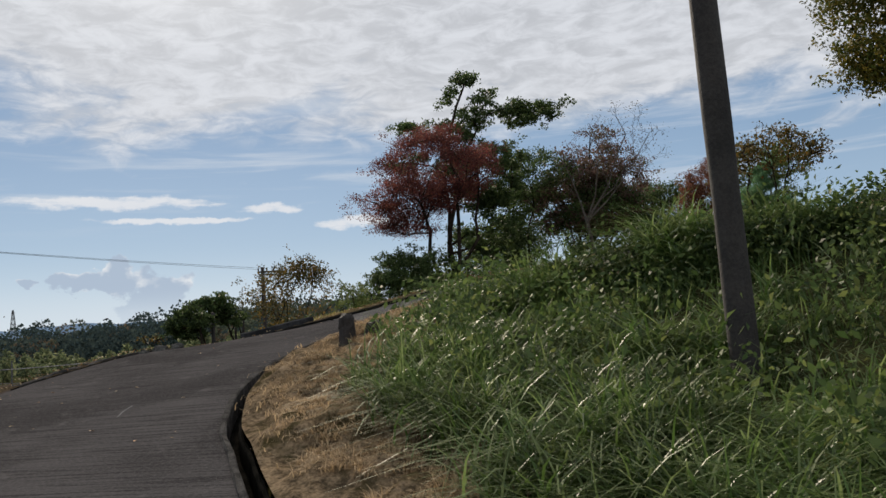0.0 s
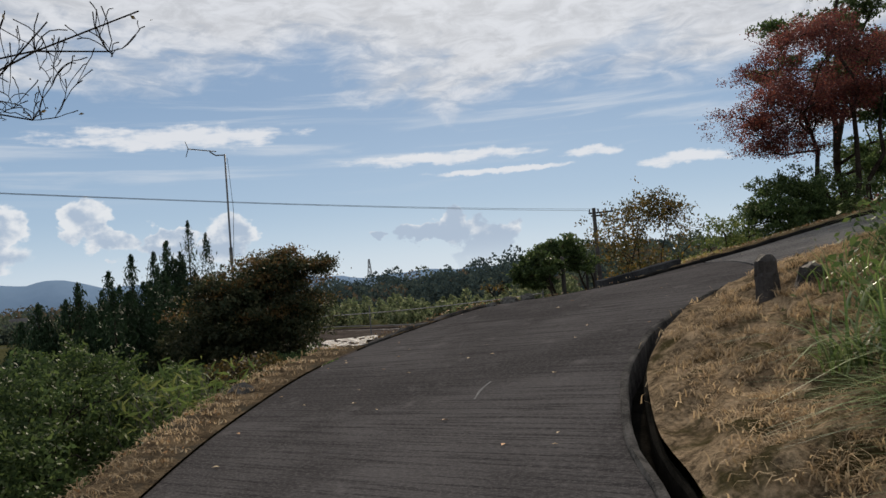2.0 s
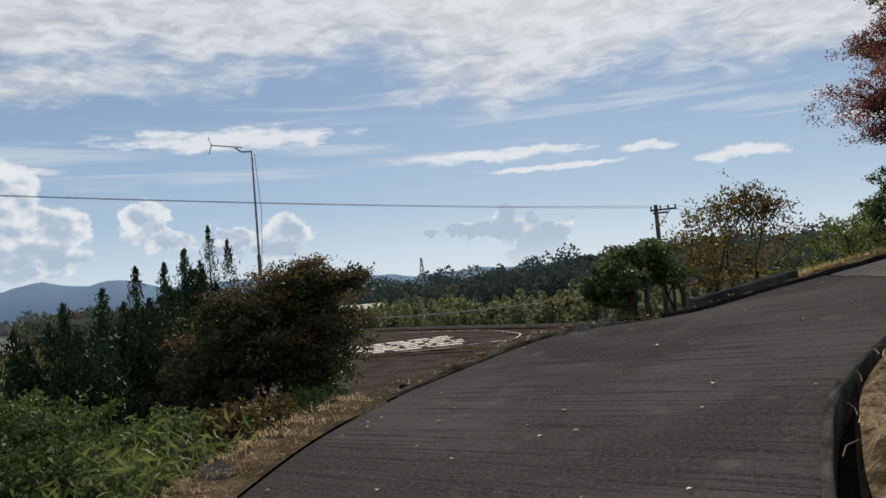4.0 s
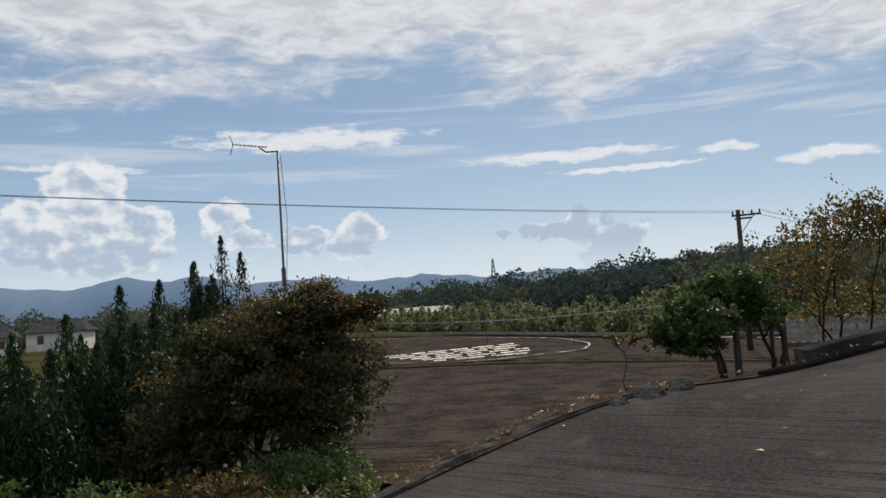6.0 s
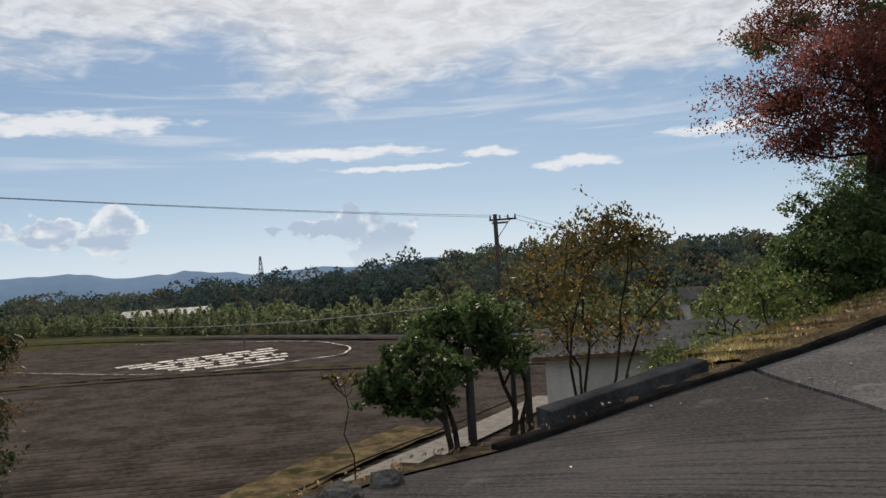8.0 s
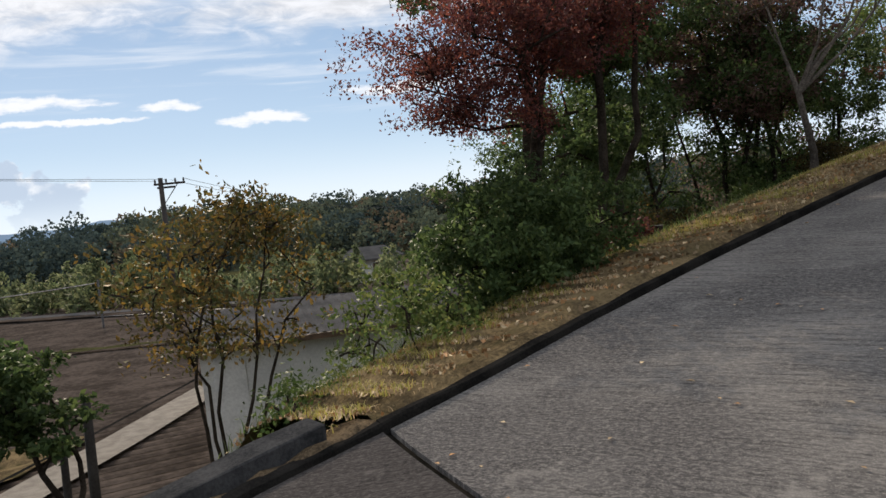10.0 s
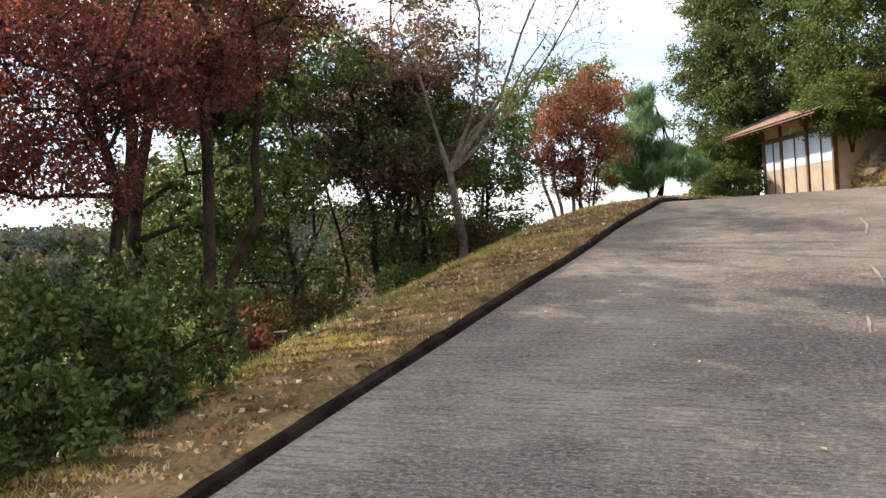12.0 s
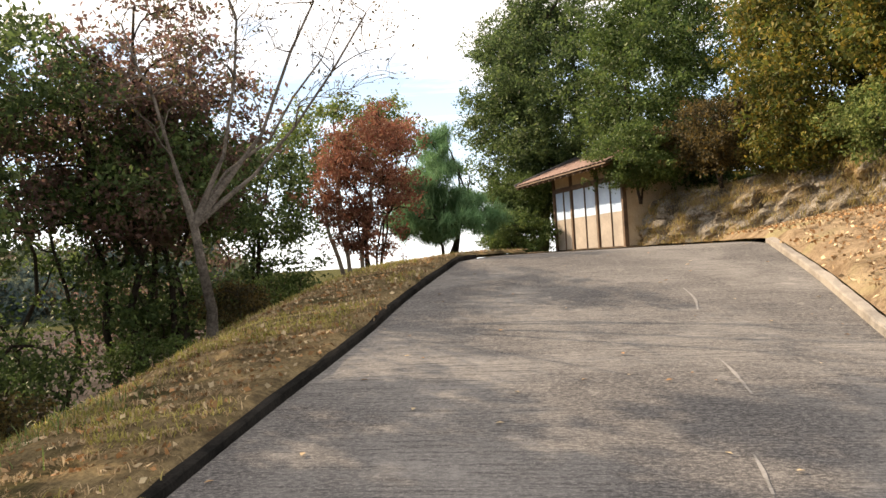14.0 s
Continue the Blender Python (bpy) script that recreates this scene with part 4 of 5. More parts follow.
def shed():
    root = thing("shed", "low pale board shed with a corrugated tin roof", "shed")
    a, b = np.array([-24.4, 18.1]), np.array([-20.4, 22.9])
    u = unit(b - a)
    n = np.array([-u[1], u[0]])
    L = float(np.linalg.norm(b - a))
    root.matrix_world = Matrix(((u[0], n[0], 0, a[0]), (u[1], n[1], 0, a[1]), (0, 0, 1, -1.5), (0, 0, 0, 1)))
    v, f = box(0, 0, -0.5, L, 4.2, 2.55)
    part("wall", mesh("wall", v, f, M["white_wall"]), root)
    v, f = box(0.25, -0.03, 0.3, 0.95, 0.02, 2.2)
    part("door", bevelled("door", v, f, M["white_wall"], 0.01), root, "pale flush shed door")
    xs = np.arange(-0.3, L + 0.3, 0.06)
    rows = []
    for y, z in ((-0.35, 2.55), (2.0, 2.74), (4.6, 2.95)):
        rows.append(np.c_[xs, np.full(len(xs), y), z + 0.02 * np.sin(xs * 2 * math.pi / 0.24)])
    v = np.stack(rows, 1).reshape(-1, 3)
    f = [(i * 3 + j, (i + 1) * 3 + j, (i + 1) * 3 + j + 1, i * 3 + j + 1) for i in range(len(xs) - 1) for j in range(2)]
    part("roof", mesh("roof", v, f, M["tin"]), root)
    v, f = box(-0.3, -0.4, 2.42, L + 0.3, -0.34, 2.54)
    part("fascia", mesh("fascia", v, f, M["wood"]), root)


shed()
along([(-20.6, 6.6), (-23.8, 11.2), (-26.0, 14.4), (-28.4, 18.6), (-32, 24.5)], -0.6, 0.6, 0.14, 0.01, M["pale_kerb"], "lane", "narrow pale concrete lane at the foot of the slope", "lane", 21)
along([(-21.3, 6.2), (-24.6, 10.9), (-26.8, 14.0), (-29.2, 18.2), (-32.8, 24.1)], -0.07, 0.07, 0.26, 0.01, M["kerb"], "lane_kerb", "black kerb along the narrow lane", "kerb", 22)
along([(-19.5, 2.0), (-22.3, 6.2), (-25.6, 10.7), (-27.8, 13.8), (-30.2, 18.0)], -0.9, 0.8, 0.10, 0.08, M["verge"], "field_margin", "strip of dry yellow grass beside the field", "verge", 23)

# ---- things along the walk ----
Z = land


def antenna():
    root = thing("tv_antenna", "rooftop-style television antenna on a thin steel mast", "antenna")
    b = np.array([-23.5, 5.15, Z(-23.5, 5.15) - 0.2])
    root.location = b
    h = 5.94 - b[2]
    v, f = tube([(0, 0, 0), (0, 0, h * 0.62), (0, 0, h)], [0.03, 0.026, 0.022], 8)
    part("mast", mesh("mast", v, f, M["metal"], True), root)
    v, f = tube([(0, 0, h * 0.6), (0, 0, h * 0.66)], 0.045, 8)
    part("clamp", mesh("clamp", v, f, M["metal"]), root)
    u = np.array([-0.25, -0.95, 0.14])
    j = np.array([0, 0, h - 0.02])
    v, f = tube([j, j + [-0.05, -0.22, 0.0], j + [-0.08, -0.36, 0.1]], 0.018, 6)
    part("bracket", mesh("bracket", v, f, M["metal"]), root)
    s = j + np.array([-0.05, -0.2, 0.1])
    v, f = tube([s, s + u * 0.72], 0.014, 6)
    part("boom", mesh("boom", v, f, M["metal"]), root)
    w = np.array([-0.9, 0.25, 0.25])
    for k in range(9):
        c = s + u * (0.05 + 0.075 * k)
        half = 0.10 + 0.012 * k
        v, f = tube([c - w * half, c + w * half], 0.007, 5)
        part("element", mesh("element", v, f, M["metal"]), root)
    e = s + u * 0.7
    for sgn in (1, -1):
        v, f = tube([e, e + np.array([-0.05, -0.06, 0.2 * sgn])], 0.01, 5)
        part("reflector", mesh("reflector", v, f, M["metal"]), root)
    v, f = tube([(0.04, 0.05, h - 0.1), (0.05, 0.12, h * 0.8), (0.04, 0.05, h * 0.62)], 0.006, 4)
    part("lead", mesh("lead", v, f, M["wire"]), root)


antenna()


def wood_pole():
    x, y = -2.33, 5.72
    b = np.array([x, y, Z(x, y) - 0.4])
    root = thing("telephone_pole", "weathered dark wooden telephone pole in long grass", "utility pole")
    root.location = b
    rng = np.random.default_rng(2)
    p = np.array([(-0.012 * i * 0.6, 0, i * 0.6) for i in range(16)])
    v, f = tube(p, np.linspace(0.108, 0.082, 16) * (1 + rng.normal(size=16) * 0.015), 16)
    part("pole", mesh("pole", v, f, M["pole"], True), root)


wood_pole()


def old_post(x, y, r, h, lean, seed, label):
    z = Z(x, y)
    root = thing("wooden_post", label, "post")
    root.location = (x, y, z - 0.08)
    rng = np.random.default_rng(seed)
    p = np.array([(lean * t, 0.3 * lean * t, t) for t in (0, 0.12, 0.25, h * 0.75, h, h + 0.05)])
    v, f = tube(p, [r * 1.12, r * 1.05, r, r * 0.98, r * 0.93, r * 0.6], 14)
    v = v + rng.normal(size=v.shape) * 0.007
    part("shaft", mesh("shaft", v, f, M["pole"]), root)


old_post(-7.58, 6.62, 0.098, 0.38, 0.02, 4, "short dark weathered post beside the lane")
old_post(-7.28, 6.72, 0.1, 0.24, 0.35, 5, "leaning rotten stump beside the weathered post")


def boulder(at, r, label, seed, squash=0.65):
    bm = bmesh.new()
    bmesh.ops.create_icosphere(bm, subdivisions=3, radius=r)
    for q in bm.verts:
        k = 1 + 0.35 * noise.fractal(q.co * (1.6 / r) + Vector((seed, 0, 0)), 1.0, 2.0, 3)
        q.co = Vector((q.co.x * k, q.co.y * k * 0.85, q.co.z * k * squash))
    me = bpy.data.meshes.new("boulder")
    bm.to_mesh(me)
    bm.free()
    me.materials.append(M["stone"])
    ob = solid("boulder", me, label, "rock")
    ob.location = at
    return ob


# This boulder stands in for a dark timber block under the tree.
boulder((-13.86, 8.5, Z(-13.86, 8.5) + 0.05), 0.15, "dark squat block under a gnarled tree", 7.0, 0.6)
boulder((-10.85, 2.72, float(road_z(-10.6, 2.8)) + 0.04), 0.15, "grey boulder at the lane's edge", 1.0)
boulder((-12.98, 7.15, float(road_z(-12.9, 7.1)) + 0.0), 0.16, "grey stone at the verge", 2.0)
boulder((-13.05, 7.5, float(road_z(-12.9, 7.5)) + 0.0), 0.13, "dark stone at the verge", 3.0)
boulder((-12.9, 6.8, float(road_z(-12.9, 6.8)) - 0.02), 0.10, "small grey stone at the verge", 4.0)


def cut_stump(x, y, r, h, label):
    z = Z(x, y) + 0.02
    root = thing("tree_stump", label, "tree stump")
    root.location = (x, y, z)
    v, f = tube([(0, 0, -0.1), (0, 0, h * 0.3), (0.01, 0, h)], [r * 1.3, r * 1.05, r], 12)
    part("wood", mesh("wood", v, f, M["bark"], True), root)
    v, f = tube([(0.01, 0, h), (0.01, 0, h + 0.006)], r * 0.93, 12)
    part("cut_face", mesh("cut_face", v, f, M["pale_kerb"]), root, "pale sawn face")


cut_stump(-13.12, 16.27, 0.07, 0.16, "small sawn stump on the verge")
cut_stump(-13.35, 16.1, 0.08, 0.07, "low sawn stump on the verge")

T = tree
# Bush leaves: shade painted into the dark inner ones, sunlight into the bronze tops.
M["deep_leaf"] = leaf_material("leaves painted in deep shade", (0.02, 0.03, 0.016), (0.034, 0.042, 0.021), (0.06, 0.055, 0.026), light=0.3)
M["bronze_tip"] = leaf_material("bronze tips painted as lit", (0.06, 0.05, 0.02), (0.11, 0.075, 0.028), (0.085, 0.044, 0.022))
T("maple_tree", "red autumn maple with dark spreading limbs on the verge", (-13.75, 15.6, Z(-13.75, 15.6)), [(-13.6, 15.5, 6.6), (-14.0, 14.6, 5.3), (-13.2, 16.3, 5.8)],
  [(-13.6, 15.2, 5.8, 1.6, 1.5, 0.7), (-13.95, 14.2, 4.95, 1.05, 1.0, 0.5), (-13.7, 15.9, 5.3, 0.8, 0.7, 0.5), (-13.8, 15.2, 6.55, 0.9, 0.9, 0.35), (-14.0, 15.0, 4.9, 0.8, 0.8, 0.4), (-14.2, 14.5, 4.35, 0.7, 0.7, 0.3), (-14.9, 14.4, 4.9, 0.5, 0.5, 0.3), (-14.7, 14.6, 4.4, 0.5, 0.5, 0.25)], "red_leaf", leaves=62000, size=0.045, clusters=170, spread=0.2, radius=0.066, limbs=170, seed=3, layer=0.35)
T("evergreen_tree", "tall dark evergreen with an uneven crown", (-15.3, 18.4, Z(-15.3, 18.4)), [(-15.1, 18.4, 9.0), (-14.9, 18.6, 7.6)],
  [(-15.1, 18.4, 8.5, 0.75, 0.75, 0.75), (-15.2, 18.2, 7.6, 0.8, 0.8, 0.5), (-16.4, 17.6, 7.7, 0.7, 0.7, 0.25), (-13.5, 19.2, 7.9, 1.1, 0.9, 0.28), (-14.8, 18.6, 6.3, 1.2, 1.2, 0.8), (-14.7, 18.7, 4.6, 1.0, 1.0, 1.1), (-16.7, 17.4, 6.7, 0.5, 0.5, 0.22)], "dark_leaf", leaves=36000, size=0.09, clusters=135, spread=0.17, radius=0.1, limbs=80, seed=4, layer=0.5)
T("dark_tree", "dark purplish tree with several straight trunks", (-13.9, 22.8, Z(-13.9, 22.8)), [(-13.7, 22.9, 7.7), (-14.5, 22.4, 7.3), (-13.3, 23.3, 7.0)],
  [(-13.8, 22.8, 7.0, 1.0, 1.0, 0.9), (-14.3, 22.6, 6.0, 1.3, 1.3, 0.7), (-13.3, 23.2, 6.1, 1.2, 1.2, 0.8), (-13.9, 22.8, 4.9, 1.5, 1.4, 0.6)], "purple_leaf", leaves=24000, size=0.085, clusters=130, layer=0.4, spread=0.24, radius=0.06, limbs=80, seed=5)
T("bare_tree", "pale bare tree with a few last leaves", (-12.15, 19.75, Z(-12.15, 19.75)), [(-11.9, 19.9, 7.2), (-10.4, 20.5, 6.7), (-11.2, 20.2, 7.3), (-12.7, 19.5, 6.4), (-10.9, 20.4, 6.2)], [(-11.9, 20.0, 6.5, 0.6, 0.8, 0.8), (-10.5, 20.5, 6.4, 0.7, 0.8, 0.6), (-11.2, 20.2, 6.2, 0.9, 0.8, 0.7), (-12.6, 19.5, 6.0, 0.6, 0.6, 0.6), (-11.2, 20.2, 7.2, 0.9, 0.7, 0.5)], "bronze_leaf", "pale_bark", leaves=1100, size=0.045, clusters=280, spread=0.12, radius=0.066, limbs=280, seed=6, twig=0.004, fork=(-12.2, 19.8, 4.45))
T("rust_bush", "upright feathery rust-red autumn bush", (-10.75, 24.6, Z(-10.75, 24.6)), [(-11.3, 24.5, 5.7), (-10.2, 24.8, 6.0), (-11.0, 24.7, 6.2), (-10.6, 24.4, 6.3), (-10.4, 24.6, 5.6), (-11.1, 24.4, 5.2)], [(-10.7, 24.6, 5.75, 0.7, 0.65, 0.5), (-10.8, 24.6, 5.1, 0.8, 0.6, 0.5), (-10.75, 24.6, 4.5, 0.5, 0.5, 0.5), (-10.4, 24.7, 6.15, 0.35, 0.35, 0.3)], "rust_leaf", leaves=24000, size=0.05, clusters=130, spread=0.13, radius=0.02, limbs=90, seed=7, category="bush", hang=-0.8)
T("pine_tree", "small bright green pine at the crest", (-9.5, 26.4, Z(-9.5, 26.4)), [(-9.45, 26.4, 6.2), (-9.95, 26.3, 5.4), (-9.0, 26.5, 5.5), (-9.3, 26.3, 5.9)], [(-9.5, 26.4, 4.75, 1.0, 0.9, 0.4), (-9.5, 26.4, 5.3, 0.7, 0.65, 0.4), (-9.5, 26.4, 5.85, 0.3, 0.3, 0.4)], "needle", leaves=22000, size=0.3, clusters=90, spread=0.1, radius=0.035, limbs=80, aspect=0.04, seed=8, hang=-1.6)
T("yellow_tree", "thin yellowing tree with slender stems", (-17.3, 13.2, Z(-17.3, 13.2)), [(-17.3, 13.2, 3.2), (-16.9, 13.7, 3.3), (-17.7, 12.8, 3.0), (-17.2, 13.5, 3.5), (-16.6, 14.1, 2.6)], [(-17.3, 13.2, 2.75, 1.15, 1.15, 0.9), (-17.2, 13.4, 3.4, 0.7, 0.7, 0.4)], "gold_leaf", leaves=5600, size=0.075, clusters=110, spread=0.17, radius=0.03, limbs=70, seed=9, hang=0.6)
T("evergreen_shrub", "large dense dark evergreen shrub on the slope", (-13.55, 13.95, Z(-13.55, 13.95)), [(-13.6, 13.9, 3.3), (-13.9, 13.7, 3.1)], [(-13.6, 13.9, 2.95, 0.8, 0.8, 0.75), (-13.9, 13.6, 2.5, 0.7, 0.7, 0.7), (-13.2, 14.5, 2.8, 0.6, 0.6, 0.7)], "dark_leaf", leaves=36000, size=0.058, clusters=190, spread=0.12, radius=0.04, limbs=40, seed=10, category="shrub")
T("leafy_shrub", "light green glossy shrub below the verge", (-13.9, 12.5, Z(-13.9, 12.5)), [(-13.9, 12.5, 2.5), (-14.3, 12.2, 2.4), (-13.7, 12.9, 2.4)], [(-13.9, 12.5, 2.2, 0.7, 0.6, 0.6)], "light_leaf", leaves=4200, size=0.055, clusters=60, spread=0.1, radius=0.014, limbs=44, seed=12, category="shrub")
T("leafy_shrub", "light green glossy shrub below the verge", (-13.9, 11.4, Z(-13.9, 11.4)), [(-13.9, 11.4, 2.0), (-14.2, 11.2, 1.9)], [(-14.0, 11.4, 1.75, 0.5, 0.5, 0.4)], "green_leaf", leaves=2400, size=0.05, clusters=50, spread=0.1, radius=0.014, limbs=34, seed=13, category="shrub")
T("gnarled_tree", "small gnarled evergreen with a leaning trunk", (-14.12, 8.8, Z(-14.12, 8.8)), [(-14.33, 8.5, 2.25), (-14.2, 8.65, 2.2)], [(-14.33, 8.46, 2.3, 0.2, 0.2, 0.12), (-14.25, 8.62, 2.08, 0.26, 0.26, 0.16), (-14.42, 8.34, 2.06, 0.24, 0.24, 0.16), (-14.32, 8.48, 1.9, 0.22, 0.22, 0.1), (-14.18, 8.72, 2.25, 0.15, 0.15, 0.1)], "dark_leaf", leaves=7000, size=0.055, clusters=46, spread=0.06, radius=0.035, limbs=30, seed=14)
T("gnarled_tree", "small gnarled evergreen with a curving trunk", (-14.75, 9.7, Z(-14.75, 9.7)), [(-14.85, 9.5, 2.5), (-14.7, 9.8, 2.3)], [(-14.88, 9.5, 2.52, 0.34, 0.34, 0.14), (-15.02, 9.28, 2.5, 0.26, 0.26, 0.12), (-14.7, 9.76, 2.12, 0.22, 0.22, 0.13), (-14.8, 9.6, 2.36, 0.26, 0.26, 0.12), (-15.04, 9.24, 2.2, 0.14, 0.14, 0.1)], "dark_leaf", leaves=8000, size=0.055, clusters=50, spread=0.07, radius=0.035, limbs=30, seed=15)


def stake(x, y, top, r, label):
    """A rough round post driven into the slope."""
    z = Z(x, y)
    rng = np.random.default_rng(int(abs(x * 100)))
    root = thing("wooden_stake", label, "stake", "stakes by the small trees")
    root.location = (x, y, z)
    v, f = tube([(0, 0, -0.3), (0.01, 0, (top - z) * 0.5), (0.0, 0.02, top - z), (0.0, 0.02, top - z + 0.01)], [r * 1.05, r, r * 0.95, r * 0.6], 10)
    part("shaft", mesh("shaft", v + rng.normal(size=v.shape) * 0.003, f, M["pole"], True), root)


stake(-14.27, 8.98, 2.3, 0.036, "dark round stake beside a gnarled tree")
stake(-14.93, 10.12, 2.25, 0.032, "leaning dark stake beside a gnarled tree")
stake(-14.86, 9.88, 2.05, 0.026, "thin grey stake beside a gnarled tree")
for x, y, h in ((-14.02, 8.36, 0.16), (-14.1, 8.25, 0.12), (-13.95, 8.28, 0.2)):
    z = Z(x, y)
    v, f = tube([(x, y, z - 0.1), (x + 0.03, y - 0.02, z + h * 0.6), (x + 0.05, y - 0.05, z + h)], [0.02, 0.016, 0.013], 7)
    solid("cut_stem", mesh("cut_stem", v, f, M["bark"], True), "short cut dark stem at the lane's brink", "stem")
T("sapling", "thin stake-like sapling with a few yellow leaves", (-17.0, 9.1, Z(-17.0, 9.1)), [(-17.0, 9.1, 1.9)], [(-17.0, 9.1, 1.9, 0.32, 0.32, 0.05)], "gold_leaf", leaves=160, size=0.06, clusters=22, spread=0.05, radius=0.014, limbs=14, seed=16)
BUSH = [(-17.33, 4.8, 2.55, 0.4, 0.42, 0.28), (-17.26, 5.3, 2.42, 0.4, 0.38, 0.24), (-17.4, 4.26, 2.35, 0.5, 0.45, 0.28), (-17.4, 3.75, 2.1, 0.5, 0.45, 0.3), (-17.3, 5.1, 1.95, 0.6, 0.55, 0.4), (-17.4, 4.4, 1.7, 0.8, 0.8, 0.55), (-17.4, 3.6, 1.5, 0.75, 0.75, 0.5), (-17.3, 4.85, 1.2, 0.7, 0.65, 0.5), (-17.4, 3.1, 1.05, 0.7, 0.65, 0.45), (-17.4, 4.0, 0.9, 0.95, 0.9, 0.5), (-17.6, 4.9, 2.75, 0.14, 0.14, 0.2)]
bush = T("bronze_shrub", "broad dark bush with bronze leaves on top", (-17.4, 4.2, Z(-17.4, 4.2)), [(-17.4, 4.2, 2.4), (-17.8, 4.8, 2.2), (-17.2, 3.4, 2.2)], BUSH, "deep_leaf", leaves=52000, size=0.07, clusters=190, layer=0.55, spread=0.17, radius=0.06, limbs=40, seed=11, category="shrub")
r11 = np.random.default_rng(12)
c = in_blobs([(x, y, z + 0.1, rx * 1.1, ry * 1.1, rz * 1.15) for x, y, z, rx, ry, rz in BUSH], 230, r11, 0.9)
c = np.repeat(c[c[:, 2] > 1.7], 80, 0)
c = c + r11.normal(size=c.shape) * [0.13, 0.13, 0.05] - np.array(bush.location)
part("lit_leaves", quads("lit_leaves", leaf_verts(c, 0.06, r11, 0.4, 0.3), M["bronze_tip"]), bush, "golden bronze top leaves, painted as sunlit")


def cypress(x, y, top, seed):
    rng = np.random.default_rng(seed)
    z = Z(x, y)
    root = thing("cypress", "dark columnar cypress with pointed tips", "tree", "row of cypresses")
    root.location = (x, y, z)
    h = top - z
    v, f = tube([(0, 0, -0.3), (0, 0, h * 0.9)], [0.06, 0.01], 7)
    part("trunk", mesh("trunk", v, f, M["bark"], True), root)
    vs = []
    for k in range(12):
        a, r = rng.uniform(0, 2 * np.pi), rng.uniform(0.08, 0.6) * (k > 0)
        hk = h * (1 if k == 0 else rng.uniform(0.55, 0.93))
        t = rng.uniform(0.04, 1, 1500) ** 0.8
        w = 0.74 * (1 - t) ** 0.8 * np.minimum(1, t * 6 + 0.4) + 0.012
        q = np.stack([r * np.cos(a) + rng.normal(size=1500) * w * 0.5, r * np.sin(a) + rng.normal(size=1500) * w * 0.5, t * hk], 1)
        vs.append(leaf_verts(q, 0.09, rng, 0.25, -1.8))
    part("crown", quads("crown", np.vstack(vs), M["cypress_leaf"]), root)


for k, (x, y, top) in enumerate(((-22.0, 3.9, 4.05), (-22.2, 3.4, 3.6), (-20.0, 2.9, 3.2), (-19.2, 2.4, 3.1), (-17.7, 1.9, 2.7), (-17.2, 1.4, 2.5), (-16.6, 1.9, 2.3), (-18.4, 2.9, 2.7), (-16.9, 0.8, 2.2))):
    cypress(x, y, top, 40 + k)

for k, (x, y, r, h, leaf, lab) in enumerate((
        (-12.2, 1.0, 0.95, 1.15, "dark_leaf", "rounded green garden shrub below the lane"), (-13.6, 1.3, 1.0, 1.1, "green_leaf", "rounded green garden shrub below the lane"), (-10.9, 0.1, 0.9, 1.0, "dark_leaf", "dark clipped garden shrub below the lane"),
        (-12.4, -0.6, 1.0, 1.1, "dark_leaf", "dark clipped garden shrub below the lane"), (-14.6, 0.2, 1.1, 0.9, "dark_leaf", "dark clipped garden shrub below the lane"), (-9.4, -1.0, 0.8, 0.6, "dark_leaf", "dark clipped garden shrub below the lane"),
        (-14.4, 2.4, 0.8, 0.7, "dark_leaf", "dark clipped garden shrub below the lane"), (-14.2, 3.5, 0.7, 0.55, "bronze_leaf", "reddish garden shrub below the lane"), (-15.4, 4.4, 0.7, 0.5, "dark_leaf", "dark clipped garden shrub below the lane"))):
    z = Z(x, y)
    T("garden_shrub", lab, (x, y, z), [(x, y, z + h), (x + 0.3, y + 0.2, z + h * 0.9)], [(x, y, z + h * 0.62, r * 1.1, r * 1.1, h * 0.75)], leaf, leaves=14000, size=0.062, clusters=120, spread=0.12, radius=0.03, limbs=20, seed=60 + k, category="shrub", group="garden shrubs")


def sasa(x, y, seed):
    """Low bamboo grass: thin canes with long pale leaves."""
    rng = np.random.default_rng(seed)
    z = Z(x, y)
    root = thing("bamboo_grass", "bright low bamboo grass at the lane's edge", "bamboo grass")
    root.location = (x, y, z)
    canes, leaves = [], []
    for k in range(16):
        b = np.array([rng.normal() * 0.25, rng.normal() * 0.25, -0.05])
        tip = b + [rng.normal() * 0.2, rng.normal() * 0.2, rng.uniform(0.5, 0.95)]
        p = limb(b, tip, rng, 0.08, 5)
        canes.append(tube(p, np.linspace(0.006, 0.003, 5), 4))
        for j in range(9):
            leaves.append(p[-1] + rng.normal(size=3) * [0.1, 0.1, 0.12] - [0, 0, 0.1 * rng.random() * 2])
    v, f = merge(canes)
    part("canes", mesh("canes", v, f, M["pale_bark"]), root)
    part("leaves", quads("leaves", leaf_verts(np.array(leaves), 0.19, rng, 0.17, 0.4), M["light_leaf"]), root)


for k, (x, y) in enumerate(((-12.0, 2.4), (-12.5, 2.0), (-11.5, 2.0), (-12.6, 2.7))):
    sasa(x, y, 80 + k)

